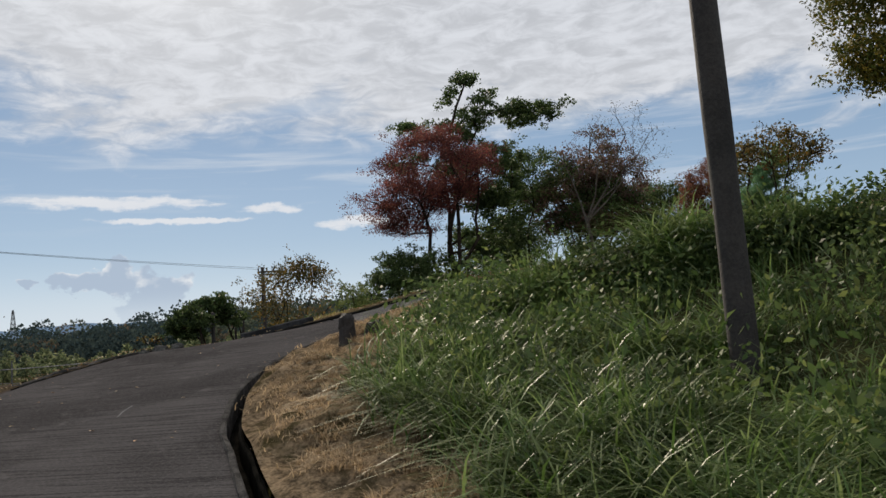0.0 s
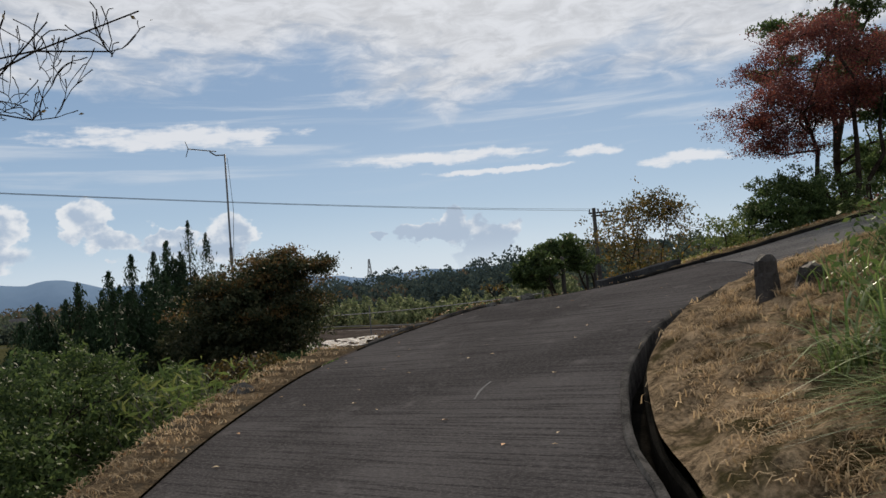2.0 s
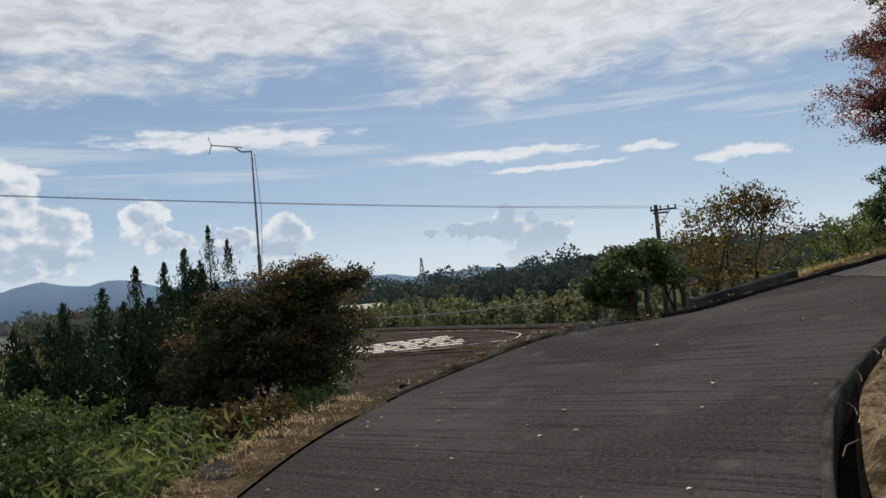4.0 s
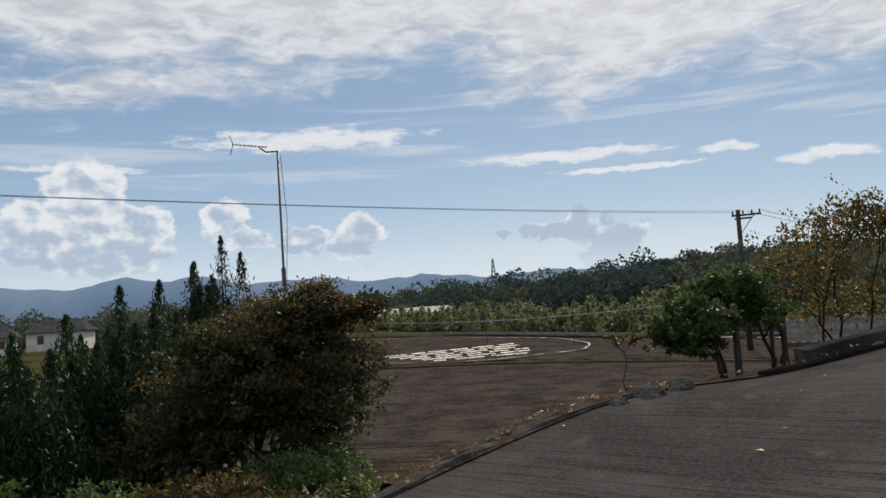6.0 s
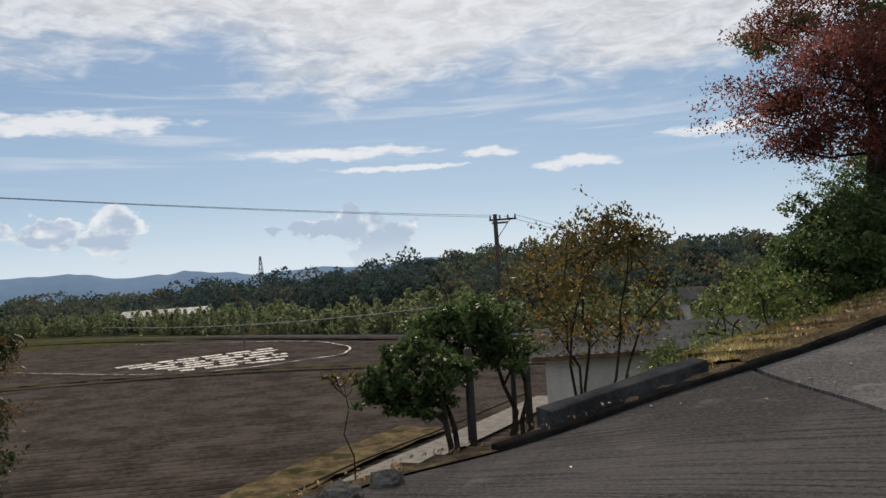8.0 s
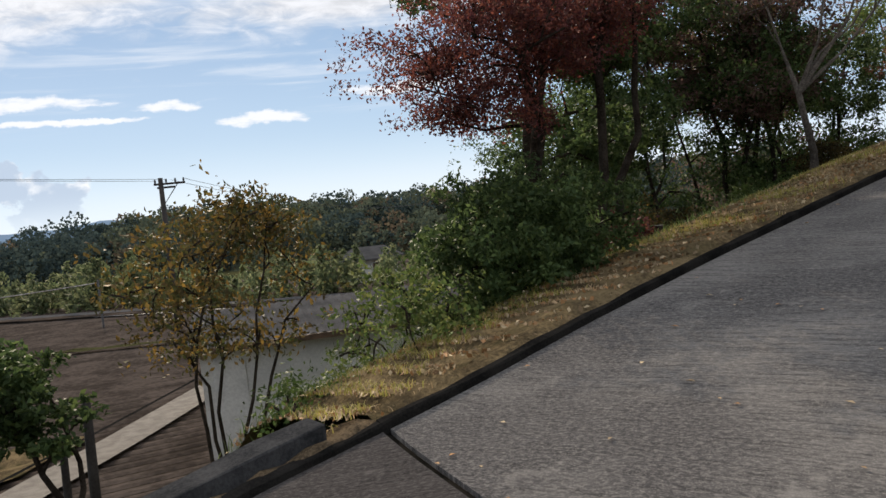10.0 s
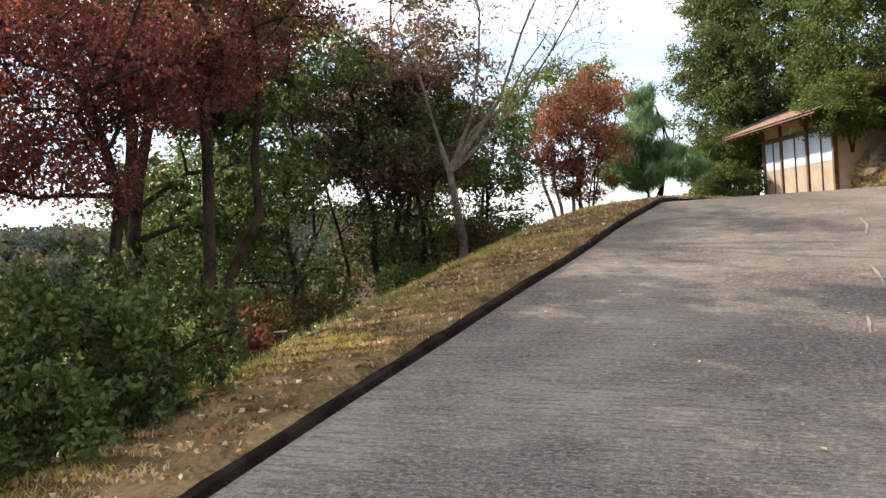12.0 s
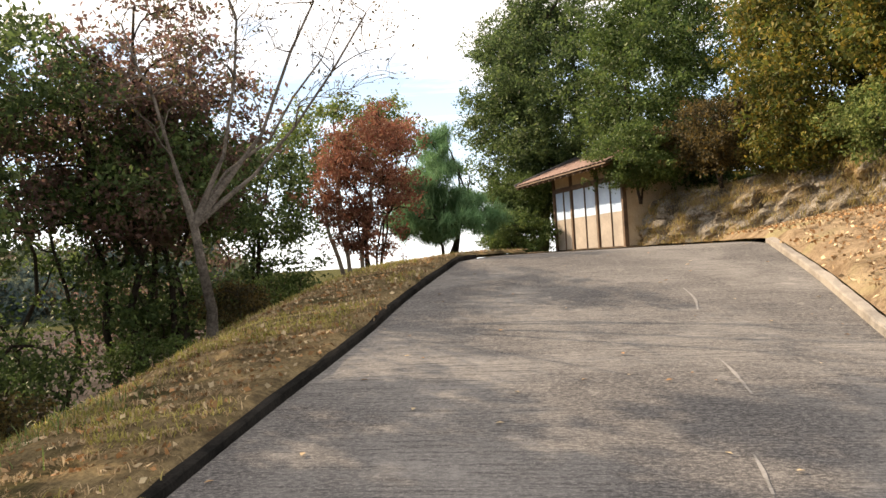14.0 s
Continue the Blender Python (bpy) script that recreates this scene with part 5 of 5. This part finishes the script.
T("bare_garden_tree", "leafless garden tree reaching over the lane", (-8.7, -1.4, Z(-8.7, -1.4)), [(-6.95, 1.55, 3.42), (-7.15, 1.4, 3.25), (-7.3, 1.1, 3.45), (-7.55, 1.0, 2.95), (-8.0, 0.6, 3.8)], [(-7.1, 1.42, 3.38, 0.22, 0.25, 0.12), (-7.3, 1.15, 3.3, 0.3, 0.35, 0.2), (-7.7, 0.8, 3.3, 0.4, 0.45, 0.35), (-7.5, 1.0, 3.0, 0.2, 0.25, 0.12)], "bronze_leaf", leaves=24, size=0.03, clusters=110, spread=0.05, radius=0.03, limbs=110, seed=17, fork=(-8.25, 0.0, 2.75), twig=0.0035)
T("overhanging_tree", "dense olive-green tree on top of the grass mound", (-2.3, 14.0, Z(-2.3, 14.0)), [(-2.4, 14.0, 6.6)], [(-2.5, 13.9, 6.1, 1.15, 1.15, 1.4)], "olive_leaf", leaves=26000, size=0.07, clusters=110, spread=0.2, radius=0.12, limbs=30, seed=18)
T("mound_bush", "thin yellow-green bush on the mound", (-5.0, 14.2, Z(-5.0, 14.2)), [(-5.0, 14.2, 4.3), (-5.4, 14.4, 4.2), (-4.6, 14.2, 4.4)], [(-5.0, 14.2, 4.3, 0.9, 0.6, 0.35)], "gold_leaf", leaves=3000, size=0.06, clusters=50, spread=0.12, radius=0.025, limbs=34, seed=19, category="bush")

# woods below the upper verge
for k, (x, y, top, r, leaf, n, lab) in enumerate((
        (-15.6, 21.8, 7.2, 1.6, "dark_leaf", 46000, "green evergreen in the wood below the verge"), (-16.6, 24.6, 6.6, 1.7, "green_leaf", 40000, "green tree in the wood below the verge"),
        (-13.6, 23.2, 6.2, 1.2, "dark_leaf", 44000, "dark evergreen in the wood below the verge"), (-13.0, 26.0, 6.1, 1.3, "dark_leaf", 40000, "dark evergreen in the wood below the verge"),
        (-16.3, 20.6, 5.0, 1.3, "dark_leaf", 30000, "dark evergreen in the wood below the verge"), (-15.2, 28.2, 6.8, 1.7, "purple_leaf", 34000, "dull purple tree in the wood below the verge"),
        (-15.6, 17.6, 2.9, 1.0, "light_leaf", 16000, "low green tree in the wood below the verge"), (-19.5, 25.5, 5.6, 1.9, "dark_leaf", 30000, "dark evergreen in the wood below the verge"))):
    z = Z(x, y)
    T("woodland_tree", lab, (x, y, z), [(x, y, top), (x + 0.5, y - 0.3, top - 0.6)], [(x, y, (top + z) / 2 + 0.4, r * 0.85, r * 0.85, (top - z) / 2 - 0.1), (x + 0.3, y - 0.3, top - 0.9, r, r, 0.8)], leaf, leaves=int(n * 0.42), size=0.085, clusters=90, layer=0.5, spread=0.24, radius=0.055, limbs=60, seed=100 + k, group="woodland trees")
for k, (x, y, h, leaf, lab) in enumerate(((-13.7, 17.0, 0.8, "gold_leaf", "small yellow-green bush under the maple"), (-13.35, 15.75, 0.4, "red_leaf", "small red-leaved bush on the slope"), (-14.6, 20.0, 1.0, "gold_leaf", "yellowing bush at the wood's edge"), (-13.3, 21.4, 0.9, "green_leaf", "green bush at the wood's edge"), (-12.4, 22.4, 0.8, "bronze_leaf", "bronze bush at the wood's edge"), (-14.4, 18.2, 1.0, "green_leaf", "green bush at the wood's edge"), (-12.0, 24.0, 0.8, "green_leaf", "green bush at the wood's edge"), (-13.9, 19.0, 0.9, "bronze_leaf", "bronze bush at the wood's edge"))):
    z = Z(x, y)
    T("slope_bush", lab, (x, y, z), [(x, y, z + h), (x + 0.2, y, z + h * 0.8)], [(x, y, z + h * 0.6, 0.5 * h, 0.5 * h, h * 0.45)], leaf, leaves=4200, size=0.05, clusters=50, spread=0.1, radius=0.015, limbs=24, seed=130 + k, category="bush", group="slope bushes")
T("pale_tree", "tall thin tree with yellow-green leaf tufts", (-11.6, 31.5, Z(-11.6, 31.5) + 0.0), [(-11.9, 31.5, 7.6), (-11.0, 31.7, 7.4), (-12.5, 31.2, 7.0)], [(-11.9, 31.5, 7.4, 1.4, 0.8, 0.6), (-10.8, 31.7, 7.2, 1.0, 0.8, 0.7), (-12.8, 31.2, 6.4, 0.9, 0.8, 0.5), (-10.5, 31.7, 6.2, 0.5, 0.5, 0.4)], "light_leaf", "pale_bark", leaves=9000, size=0.1, clusters=90, spread=0.2, radius=0.07, limbs=60, seed=20)

# ---- tea house at the crest ----


def tea_house():
    a, b = np.array([-5.68, 37.2]), np.array([-4.58, 32.95])
    u = unit(b - a)
    n = np.array([-u[1], u[0]])
    L = float(np.linalg.norm(b - a))
    z0 = 4.02
    root = thing("tea_house", "small old timber house with paper sliding doors", "house")
    root.matrix_world = Matrix(((u[0], n[0], 0, a[0]), (u[1], n[1], 0, a[1]), (0, 0, 1, z0), (0, 0, 0, 1)))
    D = 3.4
    for name, (v, f) in (("wall", box(0, D - 0.1, 0, L, D, 2.35)), ("wall", box(0, 0.1, 0, 0.09, D - 0.1, 2.35)), ("wall", box(L - 0.09, 0.1, 0, L, D - 0.1, 2.35)), ("upper_wall", box(0.06, 0.03, 1.93, L - 0.06, 0.09, 2.32))):
        part(name, mesh(name, v, f, M["plaster"]), root)
    v, f = box(-0.1, -0.05, -0.3, L + 0.1, D, 0.02)
    part("sill", mesh("sill", v, f, M["wood"]), root)
    xs = [0.0, 1.25, 2.9, L]
    for x in xs:
        v, f = box(x - 0.055, -0.03, 0, x + 0.055, 0.09, 2.4)
        part("post", bevelled("post", v, f, M["wood"], 0.008), root)
    v, f = box(0, -0.02, 1.80, L, 0.085, 1.93)
    part("lintel", bevelled("lintel", v, f, M["wood"], 0.008), root)
    v, f = box(-0.2, -0.03, 2.32, L + 0.2, 0.09, 2.44)
    part("wall_plate", bevelled("wall_plate", v, f, M["wood"], 0.008), root)
    for x0, x1 in zip(xs[:-1], xs[1:]):
        m = (x0 + x1) / 2
        for i, (p, q) in enumerate(((x0 + 0.06, m + 0.015), (m - 0.015, x1 - 0.06))):
            y = 0.02 + 0.028 * i
            door = part("sliding_door", bevelled("sliding_door", *box(p, y, 0.03, q, y + 0.02, 0.93), M["tan_panel"], 0.003), root, "tan board and pale paper sliding door")
            part("paper", bevelled("paper", *box(p + 0.03, y + 0.002, 0.96, q - 0.03, y + 0.016, 1.79), M["paper"], 0.002), door)
            for r in (box(p, y - 0.003, 0.03, p + 0.03, y + 0.022, 1.8), box(q - 0.03, y - 0.003, 0.03, q, y + 0.022, 1.8), box(p + 0.03, y - 0.003, 0.93, q - 0.03, y + 0.022, 0.96)):
                part("rail", bevelled("rail", *r, M["tan_panel"] if r[0][:, 2].max() < 1 else M["wood"], 0.002), door)
    # roof: two tiled slopes, the front one with rafters under its eave
    over, rise, mid = 0.9, 0.62, D / 2
    slope = lambda y: 2.5 + (y + 0.0) / (mid) * rise
    for sgn in (0, 1):
        ys = np.linspace(-over, mid, 14)
        xs2 = np.arange(-0.95, L + 0.9, 0.05)
        rows = []
        for j, y in enumerate(ys):
            wave = 0.022 * np.abs(np.sin(xs2 * math.pi / 0.24)) + 0.012 * (j % 2)
            yy = y if sgn == 0 else D - y
            rows.append(np.c_[xs2, np.full(len(xs2), yy), slope(y) + wave])
        v = np.stack(rows, 1).reshape(-1, 3)
        k = len(ys)
        f = [(i * k + j, (i + 1) * k + j, (i + 1) * k + j + 1, i * k + j + 1) for i in range(len(xs2) - 1) for j in range(k - 1)]
        part("tiled_roof", mesh("tiled_roof", v, f, M["tile"]), root, "weathered red-brown tiled roof slope")
        y0, y1 = (-over, mid) if sgn == 0 else (D + over, mid)
        v = np.array([(-0.93, y0, slope(-over) - 0.06), (L + 0.88, y0, slope(-over) - 0.06), (L + 0.88, y1, slope(mid) - 0.06), (-0.93, y1, slope(mid) - 0.06)])
        v = np.vstack([v, v + [0, 0, 0.035]])
        part("roof_board", mesh("roof_board", v, [(3, 2, 1, 0), (4, 5, 6, 7), (0, 1, 5, 4), (1, 2, 6, 5), (2, 3, 7, 6), (3, 0, 4, 7)], M["wood"]), root)
    for x in np.arange(-0.85, L + 0.85, 0.42):
        p = [(x, -over + 0.02, slope(-over) - 0.11), (x, 0.4, slope(0.4) - 0.11)]
        v, f = tube(p, 0.035, 4)
        part("rafter", mesh("rafter", v, f, M["wood"]), root)
    v, f = tube([(-1.0, mid, slope(mid) + 0.06), (L + 0.95, mid, slope(mid) + 0.06)], 0.11, 10)
    part("ridge", mesh("ridge", v, f, M["tin"], True), root, "grey ridge tiles")
    v, f = tube([(-0.97, -over, slope(-over) - 0.0), (-0.97, mid, slope(mid) + 0.05)], 0.07, 8)
    part("verge_tiles", mesh("verge_tiles", v, f, M["tin"], True), root, "grey edge tiles")


tea_house()


def crest_yard():
    """Level yard beyond the crest."""
    xs, ys = np.linspace(-9.6, 1.0, 40), np.linspace(27.5, 46.0, 50)
    X, Y = np.meshgrid(xs, ys)
    W = np.array([noise.fractal((a * 0.6, b * 0.6, 3.0), 1.0, 2.0, 4) for a, b in zip(X.ravel(), Y.ravel())])
    Zz = 4.0 + W * 0.03
    vv = np.stack([X.ravel(), Y.ravel(), Zz], 1)
    ff = [(j * 40 + i, j * 40 + i + 1, (j + 1) * 40 + i + 1, (j + 1) * 40 + i) for j in range(49) for i in range(39)]
    solid("yard", mesh("yard", vv, ff, M["litter"], True), "level yard strewn with tan fallen leaves", "ground", "structure")


crest_yard()


M["ochre_grass"] = leaf_material("ochre dry grass", (0.15, 0.11, 0.05), (0.25, 0.19, 0.09), (0.19, 0.18, 0.07), shine=0.6)


def rock_bank():
    line = catmull([(-4.55, 33.0), (-3.95, 31.3), (-2.9, 28.5), (-2.4, 25.5), (-2.0, 22.5), (-1.9, 19.5), (-1.6, 17.5)], 0.14)
    rng = np.random.default_rng(9)
    ts = np.linspace(0, 1, 26)
    out = []
    nrm = line - offset(line, 1.0)
    for i, q in enumerate(line):
        base = land_z([q[0]], [q[1]])[0] if q[1] < 29 else 3.95
        base = min(base, 4.6)
        H = 1.6 + 0.3 * noise.noise((i * 0.05, 2.0, 0))
        for t in ts:
            k = noise.fractal((i * 0.24, t * 3.6, 5.0), 1.0, 2.0, 5)
            c = noise.cell((i * 0.22 + k, t * 3.4, 1.0))
            d = 0.2 + 0.75 * t ** 1.4 + 0.34 * k + 0.08 * c
            out.append((q[0] + nrm[i, 0] * d, q[1] + nrm[i, 1] * d, base - 0.2 + H * t + 0.08 * k))
    w = len(ts)
    ff = [(i * w + j, i * w + j + 1, (i + 1) * w + j + 1, (i + 1) * w + j) for i in range(len(line) - 1) for j in range(w - 1)]
    pick = rng.integers(0, len(out), 900)
    tufts = np.repeat(np.array(out)[pick], 22, 0) + rng.normal(size=(900 * 22, 3)) * [0.1, 0.1, 0.02]
    solid("bank_grass", blades("bank_grass", tufts, 0.2, 0.012, rng, M["ochre_grass"], lean=0.9), "ochre dry grass hanging on the rock bank", "grass", "stuff")
    solid("rock_bank", mesh("rock_bank", out, ff, M["rock"]), "cut bank of pale weathered rock and earth", "rock bank", "structure")


rock_bank()
for k, (x, y, top, r, leaf, n, lab) in enumerate((
        (-5.4, 42.0, 13.5, 2.1, "dark_leaf", 40000, "tall dark evergreen behind the old house"), (-4.2, 40.5, 14.0, 2.6, "dark_leaf", 40000, "tall dark evergreen behind the old house"), (-2.3, 34.8, 12.0, 2.6, "green_leaf", 40000, "tall green tree above the rock bank"),
        (-0.4, 29.0, 10.5, 2.3, "olive_leaf", 34000, "yellowing tree above the rock bank"), (0.2, 25.0, 10.0, 2.4, "olive_leaf", 36000, "yellowing tree above the rock bank"), (0.9, 21.0, 9.5, 2.2, "green_leaf", 30000, "green tree above the rock bank"), (0.8, 17.0, 9.0, 2.0, "green_leaf", 22000, "green tree above the rock bank"))):
    z = Z(x, y)
    z = 4.0 if y > 30 and x < -3 else z
    T("bank_tree", lab, (x, y, z), [(x, y, top - 0.6), (x + 0.5, y + 0.4, top - 1.6)], [(x, y, (top + z + 1.0) / 2, r, r, (top - z - 1.0) / 2), (x - 0.8, y - 0.8, (top + z) / 2 - 0.4, r * 0.8, r * 0.8, (top - z) / 3.2), (x - 0.5, y + 0.5, top - 1.5, r * 0.7, r * 0.7, 1.2)], leaf, leaves=int(n * 1.4), size=0.12, clusters=210, spread=0.34, radius=0.13, limbs=50, seed=150 + k, group="trees above the bank")
for k, (x, y, z, leaf, lab) in enumerate(((-6.75, 38.0, 4.6, "green_leaf", "dense green shrub beside the old house"), (-6.9, 39.2, 5.0, "dark_leaf", "dense dark shrub beside the old house"), (-6.5, 39.4, 6.0, "green_leaf", "dense green shrub beside the old house"), (-4.25, 32.5, 6.35, "green_leaf", "green shrub leaning over the old house"), (-2.9, 30.4, 6.5, "bronze_leaf", "bronze shrub overhanging the rock bank"), (-1.9, 28.2, 5.9, "olive_leaf", "yellow shrub overhanging the rock bank"), (-1.4, 25.4, 5.9, "light_leaf", "light green shrub overhanging the rock bank"), (-1.1, 22.6, 5.9, "bronze_leaf", "bronze shrub overhanging the rock bank"), (-1.2, 19.8, 5.9, "purple_leaf", "dull purple shrub overhanging the rock bank"), (-1.6, 17.0, 5.6, "green_leaf", "green shrub overhanging the rock bank"))):
    T("bank_shrub", lab, (x, y, z - 0.9), [(x, y, z + 0.3), (x - 0.4, y, z), (x + 0.3, y + 0.3, z)], [(x, y, z, 1.0, 1.5, 0.75)], leaf, leaves=18000, size=0.075, clusters=90, spread=0.18, radius=0.03, limbs=34, seed=170 + k, category="shrub", group="shrubs on the bank")

# ---- grass, straw and litter ----
rng = np.random.default_rng(31)


def scatter(poly, lo, hi, count, seed, power=1.0, step=0.0):
    """Places on the land beside a line, between two distances."""
    r = np.random.default_rng(seed)
    i = r.integers(0, len(poly), count)
    d = lo + (hi - lo) * r.uniform(0, 1, count) ** power
    t = unit(np.gradient(poly, axis=0))[i]
    p = poly[i] + np.stack([t[:, 1], -t[:, 0]], 1) * d[:, None] + r.normal(size=(count, 2)) * 0.12
    return np.c_[p, land_z(p[:, 0], p[:, 1])]


low_kerb = part_of(RIGHT, lambda q: q[0] < 3.5)


def clumps(count, each, spread, seed, lo, hi, where=0.0):
    """Tufts on the mound, in drifts with bare gaps between."""
    c = scatter(low_kerb, lo, hi, count, seed)
    r = np.random.default_rng(seed + 1)
    keep = nearest(R_ALL, c[:, 0], c[:, 1])
    drift = np.array([noise.noise((a * 0.75, b * 0.75, 1.0)) for a, b, _ in c])
    c = c[(keep[2] > 0) & (keep[0] > lo * 0.9) & ((drift > where) if where >= 0 else (drift < -where))]
    return np.repeat(c, each, 0) + r.normal(size=(len(c) * each, 3)) * [spread, spread, 0.01]


for lo, hi, n, each, length, width, seed in ((1.7, 4.5, 560, 40, 0.74, 0.021, 41), (3.0, 8.0, 680, 36, 0.88, 0.026, 43), (6.0, 14.0, 700, 32, 0.8, 0.03, 45)):
    c = clumps(n, each, 0.09, seed, lo, hi, 0.0)
    tall = length * (0.62 + 1.5 * np.clip([noise.noise((a * 0.5, b * 0.5, 4.0)) + 0.12 for a, b, _ in c], 0, 0.6))[:, None]
    solid("tall_grass", blades("tall_grass", c, tall, width, np.random.default_rng(seed), M["grass"], lean=0.95, flat=0.66, segs=4), "long arching green grass on the mound", "grass", "stuff")
solid("tall_grass", blades("tall_grass", clumps(800, 34, 0.16, 47, 1.6, 12.0, -0.12), 0.45, 0.015, np.random.default_rng(47), M["grass"], lean=0.8), "shorter green grass in the gaps", "grass", "stuff")
for seed, n, where, size, lift, mat, lab in ((51, 200, -0.1, 0.075, 0.3, "light_leaf", "broad-leaved weeds among the grass"), (61, 520, -0.06, 0.075, 0.36, "dark_leaf", "dark leafy weeds among the grass"), (65, 260, 0.06, 0.07, 0.42, "green_leaf", "green leafy weeds among the grass")):
    w = clumps(n, 60, 0.17, seed, 1.8, 12.0, where)
    w[:, 2] += np.abs(np.random.default_rng(seed + 1).normal(lift, 0.15, len(w)))
    solid("weeds", quads("weeds", leaf_verts(w, size, np.random.default_rng(seed + 2), 0.5), M[mat]), lab, "weeds", "stuff")
near_kerb = part_of(low_kerb, lambda q: q[0] > -6.4)
c = scatter(near_kerb, 1.2, 2.6, 420, 48)
p = np.repeat(c, 42, 0) + np.random.default_rng(49).normal(size=(len(c) * 42, 3)) * [0.09, 0.09, 0.01]
solid("tall_grass", blades("tall_grass", p, 0.66, 0.019, np.random.default_rng(50), M["grass"], lean=0.9, flat=0.62, segs=4), "long arching grass close to the gutter", "grass", "stuff")
p = scatter(low_kerb, 0.42, 1.9, 80000, 71)
p = p[np.array([noise.fractal((a * 3.1, b * 3.1, 0.7), 1.0, 2.0, 4) for a, b, _ in p]) > -0.02]
p[:, 2] += 0.06
solid("straw", blades("straw", p, 0.10, 0.008, np.random.default_rng(72), M["dry_grass"], lean=1.0, segs=2), "mown dry straw on the bank", "straw", "stuff")
p = scatter(LEFT[14:-4], -0.75, -0.05, 9000, 73)
p = p[(p[:, 1] < 4.2) | (np.random.default_rng(70).random(len(p)) < 0.04)]
p[:, 2] += 0.04
solid("straw", blades("straw", p, 0.09, 0.007, np.random.default_rng(74), M["dry_grass"], lean=1.2), "dry straw along the lane's edge", "straw", "stuff")
p = scatter(LEFT_UP, -2.6, -0.2, 30000, 75)
p = p[np.array([noise.fractal((a * 0.7, b * 0.7, 6.0), 1.0, 2.0, 3) for a, b, _ in p]) > -0.12]
p[:, 2] += 0.04
solid("verge_grass", blades("verge_grass", p, 0.06, 0.006, np.random.default_rng(76), M["dry_grass"], lean=0.9), "short dry grass on the upper verge", "grass", "stuff")
p = scatter(LEFT_UP, -2.2, -0.25, 34000, 77)
p = p[np.array([noise.fractal((a * 0.7, b * 0.7, 6.0), 1.0, 2.0, 3) for a, b, _ in p]) > 0.05]
p[:, 2] += 0.04
solid("verge_grass", blades("verge_grass", p, 0.075, 0.007, np.random.default_rng(78), M["lime_grass"], lean=0.7), "patches of short bright grass on the upper verge", "grass", "stuff")
p = scatter(LEFT_UP[:26], -2.4, -1.2, 1500, 79)
p[:, 2] += 0.02
solid("verge_grass", blades("verge_grass", p, 0.15, 0.008, np.random.default_rng(80), M["grass"], lean=0.5), "green grass tufts at the verge's brink", "grass", "stuff")
p = scatter(RIGHT_UP[14:], 0.2, 5.0, 9000, 81)
p[:, 2] += 0.07
solid("leaf_litter", quads("leaf_litter", leaf_verts(p, 0.06, np.random.default_rng(82), 0.6), M["fallen"]), "tan fallen leaves on the bank", "leaf litter", "stuff")


p = scatter(LEFT_UP, -2.6, -0.2, 14000, 83)
p[:, 2] += 0.05
solid("leaf_litter", quads("leaf_litter", leaf_verts(p, 0.05, np.random.default_rng(84), 0.6), M["fallen"]), "brown fallen leaves on the verge", "leaf litter", "stuff")
p = scatter(LEFT[14:-4], -0.8, -0.05, 2500, 85)
p[:, 2] += 0.05
solid("leaf_litter", quads("leaf_litter", leaf_verts(p, 0.04, np.random.default_rng(86), 0.5), M["fallen"]), "brown chaff along the lane's edge", "leaf litter", "stuff")


def road_leaves(count, seed):
    """Single fallen leaves and bits lying on the lane."""
    r = np.random.default_rng(seed)
    n = 400
    a, b = resample(np.vstack([LEFT[20:], LEFT_UP]), n), resample(np.vstack([RIGHT[20:], RIGHT_UP]), n)
    i, t = r.integers(0, n, count), r.uniform(0.02, 0.98, (count, 1))
    q = a[i] * (1 - t) + b[i] * t
    vs = []
    for x, y in q:
        z = float(road_z(x, y)) + 0.012
        s, g = r.uniform(0.012, 0.034), r.uniform(0, 6.28)
        u, v_ = np.array([math.cos(g), math.sin(g), 0.12]) * s, np.array([-math.sin(g), math.cos(g), 0]) * s * 0.55
        c = np.array([x, y, z])
        vs += [c - u * [1, 1, 0], c + v_ + [0, 0, s * 0.3], c + u, c - v_ + [0, 0, s * 0.25]]
    solid("fallen_leaves", quads("fallen_leaves", np.array(vs), M["fallen"]), "scattered dry leaves lying on the concrete", "leaf litter", "stuff")


road_leaves(260, 91)


def scrape(points, width, seed):
    """A pale worn scrape lying on the concrete."""
    r = np.random.default_rng(seed)
    p = catmull(points, 0.05)
    w = width * (0.5 + 0.5 * np.sin(np.linspace(0.1, 3.04, len(p)))) * r.uniform(0.6, 1.2, len(p))
    n = offset(p, 1.0) - p
    a, b = p + n * w[:, None] / 2, p - n * w[:, None] / 2
    rows = np.stack([np.c_[a, road_z(a[:, 0], a[:, 1]) + 0.005], np.c_[b, road_z(b[:, 0], b[:, 1]) + 0.005]], 1).reshape(-1, 3)
    f = [(2 * i, 2 * i + 1, 2 * i + 3, 2 * i + 2) for i in range(len(p) - 1)]
    solid("scrape_mark", mesh("scrape_mark", rows, f, M["worn"]), "pale scrape worn into the concrete lane", "mark", "structure")


for k, pts in enumerate((((-8.44, 15.25), (-8.38, 15.5), (-8.34, 15.7)), ((-7.97, 16.6), (-7.9, 17.1), (-7.88, 17.4)), ((-7.5, 18.9), (-7.36, 19.4), (-7.3, 19.9)), ((-7.93, 3.88), (-8.14, 4.05), (-8.3, 4.23)))):
    scrape(pts, 0.026, 200 + k)
